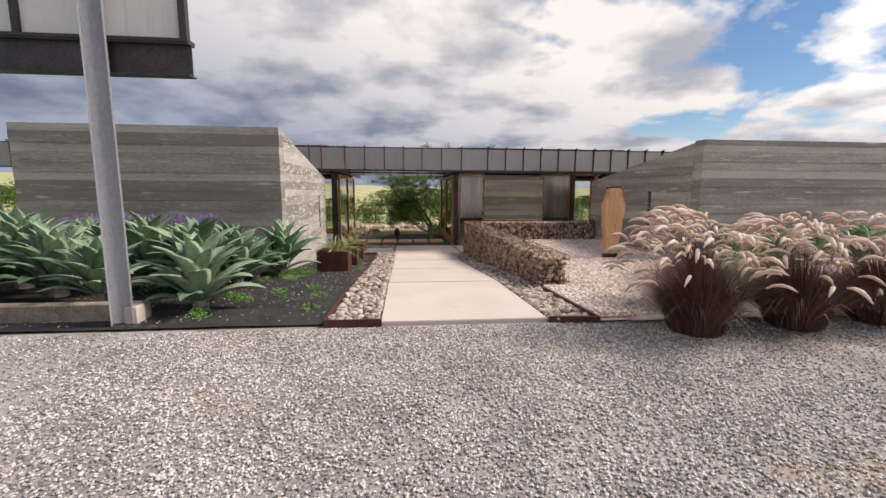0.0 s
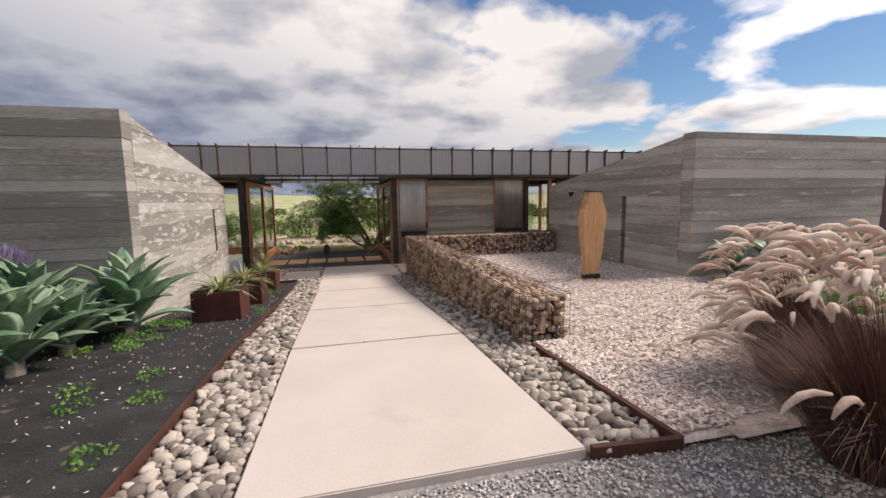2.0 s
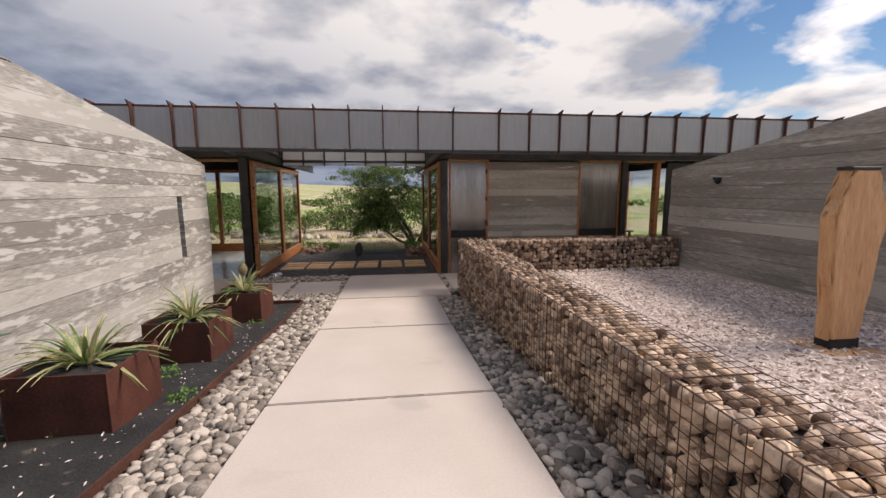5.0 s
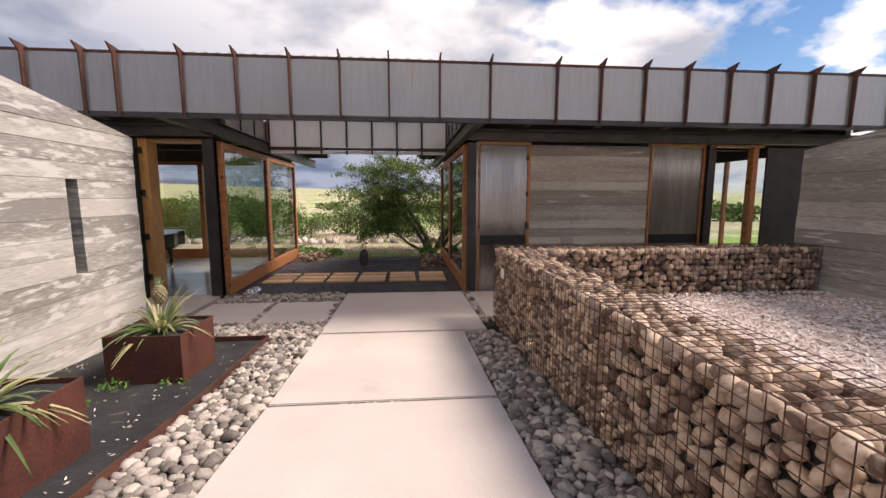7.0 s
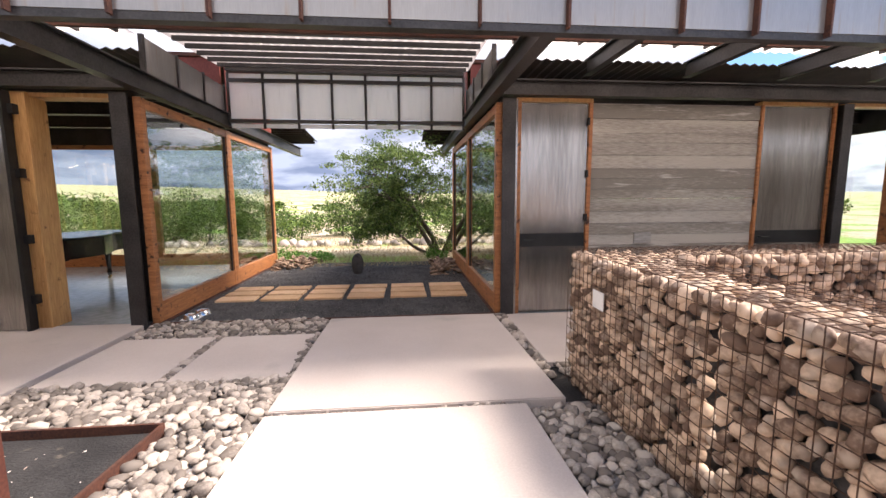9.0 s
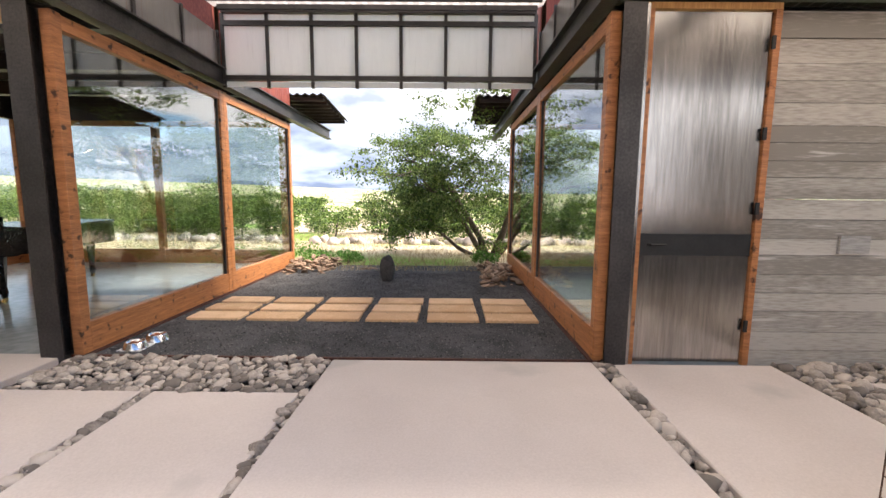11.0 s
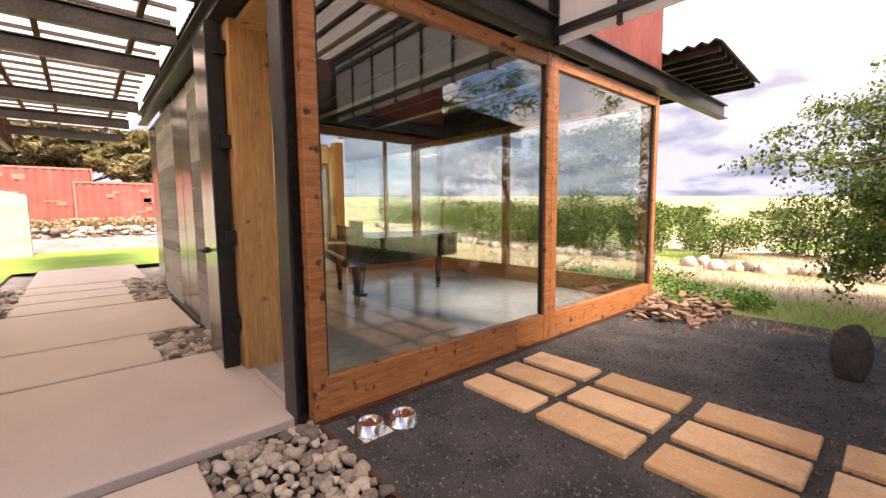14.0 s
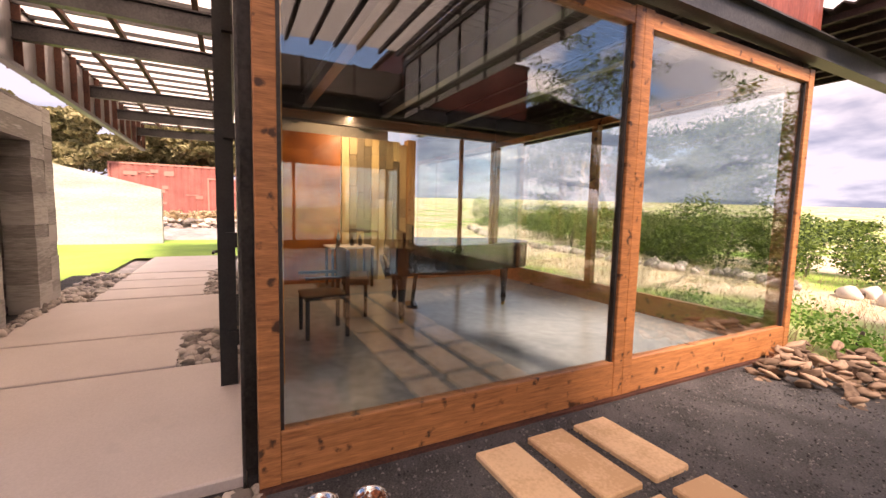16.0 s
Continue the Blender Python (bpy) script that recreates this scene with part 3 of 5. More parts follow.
def glazed_wall(name, x, side, ys, label):
    """A run of timber-framed glass panels in the plane x."""
    root = setting(new(name), label, "glass wall")
    for k, (a, b) in enumerate(zip(ys, ys[1:])):
        f = 0.10
        part_f = boxes("bottom_rail", [(x - 0.04, x + 0.04, a + f, b - f, FLOOR + 0.02, FLOOR + 0.29)], M["rail_wood_y"], root, bevel=0.004)
        boxes("top_rail", [(x - 0.04, x + 0.04, a + f, b - f, TOP - 0.16, TOP - 0.04)], M["rail_wood_y"], root, bevel=0.004)
        boxes("stile", [(x - 0.045, x + 0.045, a, a + f, FLOOR + 0.02, TOP - 0.03)], M["rail_wood"], root, bevel=0.004)
        boxes("stile", [(x - 0.045, x + 0.045, b - f, b - 0.002, FLOOR + 0.02, TOP - 0.03)], M["rail_wood"], root, bevel=0.004)
        pane = boxes("pane", [(x - 0.006, x + 0.006, a + f, b - f, FLOOR + 0.29, TOP - 0.16)], M["glass"], root)
        pane.visible_shadow = False
        boxes("bead", [(x - 0.02, x + 0.02, a + f, a + f + 0.02, FLOOR + 0.29, TOP - 0.16), (x - 0.02, x + 0.02, b - f - 0.02, b - f, FLOOR + 0.29, TOP - 0.16)], M["steel_dark"], root)
    boxes("sill_plate", [(x - 0.07, x + 0.07, ys[0], ys[-1], FLOOR - 0.05, FLOOR + 0.018)], M["rust_fin"], root)
    return root


GY = (16.79, 19.36, 21.9)
glazed_wall("window_left", LX, 1, GY, "large oiled-timber framed glass wall beside the lava court")
glazed_wall("window_right", RX, -1, GY, "large oiled-timber framed glass wall facing the court")


def glazed_rear(name, xs, y, label, rail=0.3):
    root = setting(new(name), label, "glass wall")
    for a, b in zip(xs, xs[1:]):
        boxes("bottom_rail", [(a + 0.06, b - 0.06, y - 0.04, y + 0.04, FLOOR, FLOOR + rail)], M["rail_wood"], root)
        boxes("top_rail", [(a + 0.06, b - 0.06, y - 0.04, y + 0.04, TOP - 0.1, TOP)], M["rail_wood"], root)
        pane = boxes("pane", [(a + 0.06, b - 0.06, y - 0.006, y + 0.006, FLOOR + rail, TOP - 0.1)], M["glass"], root)
        pane.visible_shadow = False
    for x in xs:
        boxes("stile", [(x - 0.06, x + 0.06, y - 0.05, y + 0.05, FLOOR, TOP)], M["rail_wood"], root)
    return root


glazed_rear("window_rear_left", (-8.04, -5.25, -2.64), REAR - 0.05, "timber-framed rear glass wall towards the meadow")
glazed_rear("window_rear_right", (2.2, 4.6, 7.4, 7.8, 10.3), REAR - 0.05, "timber-framed rear glass wall towards the meadow")
root = setting(new("window_end_left"), "timber-framed end glass wall of the music room", "glass wall")
for a, b in ((20.07, 21.05), (21.11, REAR - 0.15)):
    boxes("bottom_rail", [(-8.14, -8.06, a, b, FLOOR, FLOOR + 0.3)], M["rail_wood_y"], root)
    boxes("stile", [(-8.14, -8.06, b, b + 0.058, FLOOR, TOP)], M["rail_wood"], root)
    pane = boxes("pane", [(-8.106, -8.094, a, b, FLOOR + 0.3, TOP)], M["glass"], root)
    pane.visible_shadow = False
setting(boxes("wall_end_left", [(-9.55, -9.4, FRONT + 0.2, 19.9, FLOOR, 2.6)], M["concrete"]), "grey concrete end wall of the music room", "wall")
root = setting(new("window_end_right"), "timber-framed end glass wall of the pavilion", "glass wall")
for a, b in ((17.0, 18.6), (18.7, 20.3), (20.4, REAR)):
    boxes("bottom_rail", [(10.34, 10.42, a, b, FLOOR, FLOOR + 0.3)], M["rail_wood_y"], root)
    boxes("stile", [(10.33, 10.43, b + 0.002, b + 0.098, FLOOR, TOP)], M["rail_wood"], root)
    pane = boxes("pane", [(10.374, 10.386, a, b, FLOOR + 0.3, TOP)], M["glass"], root)
    pane.visible_shadow = False


def post(x0, x1, y0, y1, z1=2.12):
    bm = bmesh.new()
    add_box(bm, x0, x1, y0, y0 + 0.016, FLOOR - 0.05, z1)
    add_box(bm, x0, x1, y1 - 0.016, y1, FLOOR - 0.05, z1)
    add_box(bm, (x0 + x1) / 2 - 0.02, (x0 + x1) / 2 + 0.02, y0 + 0.016, y1 - 0.016, FLOOR - 0.05, z1)
    add_box(bm, x0 + 0.004, x1 - 0.004, y0 + 0.02, y1 - 0.02, FLOOR - 0.05, FLOOR + 0.03)
    return tagged(part("steel_column", bm, M["steel_dark"]), "dark steel wide-flange column at the pavilion front", "column", "steel columns")


post(-2.77, -2.57, 16.72, 16.9)
post(2.07, 2.25, 16.7, 16.88)
post(6.98, 7.13, 16.68, 16.84)


def concrete_infill(name, x0, x1, seed, z1=2.1):
    return course_wall(name, x0, x1, FRONT, FRONT + 0.2, FLOOR - 0.03, z1, seed, "grey board-formed concrete infill wall", courses=0.16)


concrete_infill("wall_front_right", 3.34, 5.8, 11)
concrete_infill("wall_front_right_end", 9.45, 10.6, 12)
concrete_infill("wall_front_left", -5.85, -3.98, 13)
concrete_infill("wall_front_left_end", -8.6, -7.0, 14)
setting(boxes("outlet_box", [(4.01, 4.26, 16.775, 16.8, 0.18, 0.33)], M["concrete_pale"]), "blank grey cover plate on the concrete", "cover plate")


def steel_door(name, x0, x1, y, bar, label, lock=True, hinge=None):
    root = tagged(new(name), label, "door", "steel doors")
    boxes("leaf", [(x0, x1, y, y + 0.05, FLOOR + 0.02, TOP - 0.03)], M["steel_panel"], root, bevel=0.003)
    if bar:
        boxes("lock_rail", [(x0 + 0.005, x1 - 0.005, y - 0.008, y, 0.15, 0.335)], M["black_matt"], root)
        bm = bmesh.new()
        add_tube(bm, [(x0 + 0.07, y - 0.008, 0.245), (x0 + 0.07, y - 0.06, 0.245), (x0 + 0.19, y - 0.06, 0.245)], 0.011, 6)
        part("handle", bm, M["black_matt"], root, "black lever handle")
    return root


steel_door("steel_door", 2.345, 3.275, 16.79, True, "brushed grey steel door with a black lock rail, closed")
steel_door("steel_door", 5.85, 6.93, 16.79, True, "brushed grey steel door with a black lock rail, closed")
steel_door("steel_door", -6.45, -5.88, 16.8, False, "narrow brushed steel panel set between concrete infills")
steel_door("steel_door", -6.98, -6.48, 16.8, False, "narrow brushed steel panel set between concrete infills")
steel_door("steel_door", -9.4, -8.65, 16.8, False, "narrow brushed steel panel at the walkway's end")
dark = steel_door("steel_door", 8.27, 9.2, 16.7, False, "dark steel door leaf swung open against the wall")
dark.children[0].data = dark.children[0].data.copy()
dark.children[0].data.materials[0] = M["steel_dark"]
for x0, x1 in ((2.285, 2.34), (3.28, 3.335), (5.803, 5.845), (6.935, 6.97)):
    setting(boxes("trim_jamb", [(x0 + 0.002, x1 - 0.002, 16.765, 16.9, FLOOR, TOP - 0.02)], M["rail_wood"]), "thin oiled timber door jamb", "door frame")
for x0, x1 in ((2.285, 3.335), (5.803, 6.97), (7.14, 8.25)):
    setting(boxes("trim_head", [(x0, x1, 16.77, 16.9, TOP - 0.018, TOP + 0.03)], M["light_wood"]), "thin pale timber strip over the door", "door frame")
for z in (-0.5, 0.5, 1.1, 1.8):
    setting(boxes("trim_hinge", [(3.262, 3.29, 16.75, 16.766, z, z + 0.1)], M["black_matt"]), "small black door hinge", "hinge")
setting(boxes("wall_steel_cheek", [(2.255, 2.283, 16.72, 16.9, FLOOR, TOP)], M["steel_panel"]), "narrow brushed steel cheek between column and door", "wall")
# open leaf of the music room, folded back on the wall
leaf = tagged(new("entrance_door"), "dark steel-faced entrance door standing open with black hinges", "door")
boxes("leaf", [(-4.42, -3.9, 16.62, 16.68, FLOOR + 0.03, TOP - 0.02)], M["steel_panel"], leaf, bevel=0.004)
boxes("edge_strip", [(-3.9, -3.86, 16.6, 16.72, FLOOR + 0.02, TOP - 0.01)], M["black_matt"], leaf)
for z in (-0.45, 0.3, 1.1, 1.85):
    boxes("hinge", [(-3.86, -3.8, 16.66, 16.74, z, z + 0.11)], M["black_matt"], leaf)
bm = bmesh.new()
add_tube(bm, [(-4.34, 16.62, 0.22), (-4.34, 16.56, 0.22), (-4.2, 16.56, 0.22)], 0.012, 6)
add_tube(bm, [(-4.34, 16.62, 0.22), (-4.34, 16.6, 0.22)], 0.03, 10)
part("handle", bm, M["black_matt"], leaf, "black lever handle")
root = setting(new("door_jamb_left"), "pale knotty pine lining of the entrance opening", "door frame")
boxes("jamb", [(-3.95, -3.72, 16.74, 17.05, FLOOR + 0.01, TOP)], M["light_wood"], root, bevel=0.004)
boxes("head", [(-3.72, -2.74, 16.8, 17.05, TOP - 0.05, TOP)], M["light_wood"], root)
boxes("jamb", [(8.0, 8.12, 16.75, 16.9, FLOOR + 0.01, TOP)], M["rail_wood"], root, bevel=0.004)
setting(boxes("threshold", [(-3.72, -2.74, 16.76, 16.81, FLOOR - 0.04, FLOOR + 0.017)], M["slab"]), "pale concrete threshold", "threshold")

# dark steel fascia boards closing the gap between glass and deck
for nm, d in (("left_end", (-8.16, -8.04, FRONT + 0.2, REAR - 0.1, TOP + 0.002, 2.61)), ("left_rear", (-8.16, -2.56, REAR - 0.098, REAR, TOP + 0.002, 2.61)),
              ("right_end", (10.3, 10.42, FRONT + 0.2, REAR - 0.1, TOP + 0.002, 2.61)), ("right_rear", (2.1, 10.42, REAR - 0.098, REAR, TOP + 0.002, 2.61))):
    setting(boxes("trim_header_" + nm, [d], M["steel_dark"]), "dark steel header above the glass", "header")

# long beams over the glass, running out past the rear
for x in (-2.42, 1.97):
    beam("long_beam", (x, 14.56, 2.14), (x, 24.6, 2.14), "long dark steel beam over the glass wall", h=0.24)
beam("header_beam", (-9.5, 16.72, 2.16), (-2.52, 16.72, 2.16), h=0.2)
beam("header_beam", (2.07, 16.72, 2.16), (10.4, 16.72, 2.16), h=0.2)

# ---- canopy ----
ribs = [-3.77, -3.1, -2.71, -1.93, -1.27, -0.6, 0.04, 0.68, 1.36, 2.05, 2.98, 3.61, 4.25, 4.88, 5.52, 6.15, 6.82, 7.47]
while ribs[0] > -14.5:
    ribs.insert(0, ribs[0] - 0.65)
while ribs[-1] < 12.5:
    ribs.append(ribs[-1] + 0.65)
fascia = tagged(new("canopy_fascia"), "weathered translucent canopy fascia with rusted steel fins", "fascia")
for a, b in zip(ribs, ribs[1:]):
    boxes("panel", [(a + 0.012, b - 0.012, 14.5, 14.52, 2.16, 2.86)], M["poly"], fascia)
fin = bmesh.new()
add_prism(fin, [(0.1, 2.12), (-0.05, 2.12), (-0.06, 2.84), (-0.16, 2.95), (0.1, 2.92)], 0.02, Matrix(((0, 0, 1, -0.01), (1, 0, 0, 14.5), (0, 1, 0, 0), (0, 0, 0, 1))))
fin_me = to_mesh("fin", fin, M["rust_fin"])
for x in ribs:
    piece("fin", fin_me, fascia, pose(x, 0, 0))
boxes("top_rail", [(ribs[0], ribs[-1], 14.505, 14.56, 2.865, 2.9)], M["rust_fin"], fascia)
boxes("bottom_rail", [(ribs[0], ribs[-1], 14.505, 14.6, 2.1, 2.155)], M["steel_dark"], fascia)
# translucent roof on beams and purlins
roof = setting(new("ceiling_canopy"), "translucent warm-white canopy roof sheets on steel purlins", "ceiling")
for x0, x1, y1 in ((-14.8, -2.5, 16.95), (-2.48, 2.0, 17.0), (-2.48, 2.001, 19.3), (2.02, 12.5, 16.95)):
    bm = bmesh.new()
    corrugated(bm, x0, x1, 17.02 if y1 > 19 else 14.53, y1, lambda x, y: 2.86 if y1 < 17 else 2.9 + (y - 14.53) * 0.06, 0.15, 0.025)
    part("roof_sheet", bm, M["poly_court" if -3 < x0 < 0 else "poly_roof"], roof)
for k, x in enumerate([-4.3, -5.6, -6.9, -9.7, -11.7, -14.0] + span(3.2, 11.5, 1.3)):
    beam("canopy_beam", (x, 14.56, 2.42), (x, 16.7, 2.42), "dark steel beam under the canopy roof", h=0.2, w=0.1)
for y in (15.0, 15.5, 16.4):
    bm = bmesh.new()
    add_box(bm, -14.7, 12.4, y - 0.03, y + 0.03, 2.74, 2.8)
    tagged(part("purlin", bm, M["rust_fin"]), "rust-brown steel purlin under the roof sheets", "purlin", "roof purlins")
for x in span(-14.6, -2.6, 0.43) + span(2.2, 12.3, 0.43):
    bm = bmesh.new()
    add_box(bm, x - 0.018, x + 0.018, 14.58, 16.72, 2.804, 2.85)
    tagged(part("batten", bm, M["steel_dark"]), "thin dark batten under the roof sheets", "batten", "roof battens")
for y in (17.1, 17.45, 17.8, 18.15, 18.5, 18.85, 19.15):
    bm = bmesh.new()
    add_box(bm, -2.35, 1.9, y - 0.025, y + 0.025, 2.87 + (y - 14.53) * 0.06 - 0.06, 2.87 + (y - 14.53) * 0.06)
    tagged(part("purlin", bm, M["steel_dark"]), "dark steel purlin under the roof sheets", "purlin", "roof purlins")
# clerestory across the court and over the glass walls
cl = tagged(new("clerestory_screen"), "translucent clerestory panels in a black steel grid over the court", "clerestory")
xs = span(-2.38, 1.92, 0.614)
for a, b in zip(xs, xs[1:]):
    boxes("panel", [(a + 0.015, b - 0.015, 19.3, 19.315, 2.295, 2.935)], M["poly_clear"], cl)
    boxes("lower_panel", [(a + 0.015, b - 0.015, 19.3, 19.315, 2.13, 2.205)], M["poly_clear"], cl)
    boxes("upper_panel", [(a + 0.015, b - 0.015, 19.3, 19.315, 3.0, 3.09)], M["poly_clear"], cl)
for x in xs:
    boxes("mullion", [(x - 0.022, x + 0.022, 19.28, 19.33, 2.12, 3.1)], M["steel_dark"], cl)
for z in (2.22, 2.938, 3.1):
    boxes("bar", [(-2.38, 1.92, 19.26, 19.34, z, z + 0.06)], M["steel_dark"], cl)
for x in (-2.44, 1.99):
    side = tagged(new("side_clerestory"), "translucent side clerestory panels over the glass wall", "clerestory")
    ys = span(16.9, 19.25, 0.8)
    for a, b in zip(ys, ys[1:]):
        boxes("panel", [(x - 0.008, x + 0.008, a + 0.02, b - 0.02, 2.4, 2.84)], M["poly"], side)
    for y in ys:
        boxes("mullion", [(x - 0.03, x + 0.03, y - 0.02, y + 0.02, 2.38, 2.86)], M["steel_dark"], side)
# red corrugated upper walls and dark awnings at the rear
for nm, x, x2, sgn in (("left", -2.46, -9.6, 1), ("right", 2.01, 10.6, -1)):
    up = tagged(new("upper_wall"), "dark red corrugated iron upper wall above the pavilion", "cladding")
    bm = bmesh.new()
    n = int(2.35 / 0.065)
    prev = None
    for i in range(n + 1):
        y = 19.36 + i * 0.07
        xx = x + (0.018 if i % 4 in (1, 2) else 0) * sgn
        cur = [bm.verts.new((xx, y, 2.4)), bm.verts.new((xx, y, 3.35))]
        if prev:
            bm.faces.new((prev[0], cur[0], cur[1], prev[1]))
        prev = cur
    ob = part("cladding", bm, M["red_metal"], up)
    ob.modifiers.new("thick", "SOLIDIFY").thickness = 0.02
    boxes("front", [(min(x - 0.05 * sgn, x2), max(x - 0.05 * sgn, x2), 19.3, 19.35, 2.7, 3.35)], M["red_metal"], up)
    boxes("cap", [(min(x + 0.04 * sgn, x2), max(x + 0.04 * sgn, x2), 19.25, 21.9, 3.36, 3.42)], M["rust_fin"], up)
    aw = tagged(new("awning"), "dark corrugated awning projecting past the rear glass", "awning")
    bm = bmesh.new()
    xa, xb = (x2, -1.75) if sgn > 0 else (1.3, x2)
    corrugated(bm, xa, xb, 21.95, 23.9, lambda xx, yy: 2.5 + (23.9 - yy) * 0.08, 0.16, 0.05)
    ob = part("sheet", bm, M["roof_under"], aw)
    ob.modifiers.new("thick", "SOLIDIFY").thickness = 0.02
    for k in range(8):
        y = 22.05 + k * 0.25
        boxes("rafter", [(xa + 0.1, xb - 0.06, y, y + 0.06, 2.42 + (23.9 - y) * 0.08, 2.49 + (23.9 - y) * 0.08)], M["roof_under"], aw)
setting(boxes("wall_far_right_panel", [(11.95, 18.5, 10.5, 10.6, -0.4, 2.5)], M["maroon"]), "dark maroon panel wall beyond the concrete block", "wall")

# ---- stones ----


def stone_mesh(name, seed, material, flat=0.7, rough=0.22, sub=1):
    rng = random.Random(seed)
    bm = bmesh.new()
    bmesh.ops.create_icosphere(bm, subdivisions=sub + 1 if sub > 1 else 2, radius=0.5)
    sx, sy, sz = 1.0, rng.uniform(0.65, 0.95), flat * rng.uniform(0.8, 1.15)
    for v in bm.verts:
        k = 1 + rough * noise.noise(v.co * 2.2 + Vector((seed * 3.1, 0, 0)))
        v.co = Vector((v.co.x * sx, v.co.y * sy, v.co.z * sz)) * k
    return to_mesh(name, bm, material, True)


COBBLES = [stone_mesh("cobble", k, M["cobble"], 0.58, 0.5) for k in range(10)]
GABION = [stone_mesh("gabion_stone", 40 + k, M["gabion_stone"], 0.8, 0.35) for k in range(12)]
FIELD = [stone_mesh("field_stone", 80 + k, M["brown_rock"], 0.75, 0.7) for k in range(6)]
template = {}


def template_of(me):
    if me.name not in template:
        template[me.name] = (np.array([v.co[:] for v in me.vertices]), [tuple(p.vertices) for p in me.polygons])
    return template[me.name]


def stone_mass(name, mats, material, templates):
    verts, faces, base = [], [], 0
    for k, m in enumerate(mats):
        tv, tf = template_of(templates[k % len(templates)])
        a = np.array(m)
        verts.append(tv @ a[:3, :3].T + a[:3, 3])
        faces += [tuple(i + base for i in f) for f in tf]
        base += len(tv)
    return mass(name, np.concatenate(verts).tolist(), faces, material, True)


def cobble_strip(name, label, rects, size, rng, single=220):
    """Rounded cobbles spread over rectangles of ground; the nearest ones singly."""
    root = tagged(new(name), label, "cobbles")
    mats = []
    for x0, x1, y0, y1 in rects:
        step = size * 0.78
        nx, ny = max(1, int((x1 - x0) / step)), max(1, int((y1 - y0) / step))
        for j in range(ny + 1):
            for i in range(nx + 1):
                x = x0 + (x1 - x0) * (i + (0.5 if j % 2 else 0)) / (nx + 0.5) + rng.uniform(-0.3, 0.3) * step
                y = y0 + (y1 - y0) * j / max(1, ny) + rng.uniform(-0.3, 0.3) * step
                x, y = min(max(x, x0 + size * 0.35), x1 - size * 0.35) if x1 - x0 > size else x, y
                s = size * rng.choice((0.7, 0.9, 1.1, 1.5)) * rng.uniform(0.85, 1.2)
                z = path_z(y) - 0.02 + s * 0.16 + rng.uniform(-0.01, 0.02)
                mats.append(Matrix.LocRotScale((x, y, z), Euler((rng.uniform(-0.4, 0.4), rng.uniform(-0.4, 0.4), rng.uniform(0, 6.3))), (s, s, s)))
    every = max(1, len(mats) // single)
    for m in mats[::every][:single]:
        piece("cobble", rng.choice(COBBLES), root, m)
    rest = [m for k, m in enumerate(mats) if k % every or k // every >= single]
    if rest:
        ob = stone_mass("cobble_fill", rest, M["cobble_far"], COBBLES)
        ob.parent = root
        ob["kind"] = "stuff"


rng = random.Random(5)
cobble_strip("cobble_strip", "strip of rounded grey and tan river cobbles beside the path", [(-0.84, -0.27, 4.5, 13.9)], 0.072, rng, 290)
cobble_strip("cobble_strip", "strip of rounded river cobbles between path and gabion", [(1.67, 2.2, 4.45, 6.4), (1.67, 2.16, 6.4, 14.0)], 0.072, rng, 290)
cobble_strip("cobble_strip", "cobbles along the lava court's steel edging", [(-2.5, -0.28, 16.17, 16.77), (-1.46, -1.39, 14.9, 16.14), (-0.33, -0.26, 14.1, 16.2), (-2.55, -0.3, 14.0, 14.88)], 0.07, rng, 290)
cobble_strip("cobble_strip", "cobbles round the covered walkway's slabs", [(-5.58, -4.5, 16.26, 16.74), (-10.4, -7.76, 16.32, 16.74), (-10.4, -7.76, 14.46, 14.88), (-7.9, -2.6, 14.5, 14.56)], 0.085, rng, 200)
cobble_strip("cobble_strip", "cobbles in the joints beside the steel door", [(2.0, 2.13, 14.7, 16.74), (3.53, 3.98, 14.7, 16.74), (3.98, 6.6, 16.42, 16.75), (3.98, 6.8, 14.65, 14.88), (2.2, 3.8, 14.65, 14.98)], 0.085, rng, 200)
for y in (6.985, 9.485, 12.01, 14.09):
    cobble_strip("joint_pebbles", "small dark pebbles in the joint between path slabs", [(-0.23, 1.63, y - 0.012, y + 0.012)], 0.03, rng, 70)

# ---- gabions ----
GT = 0.38


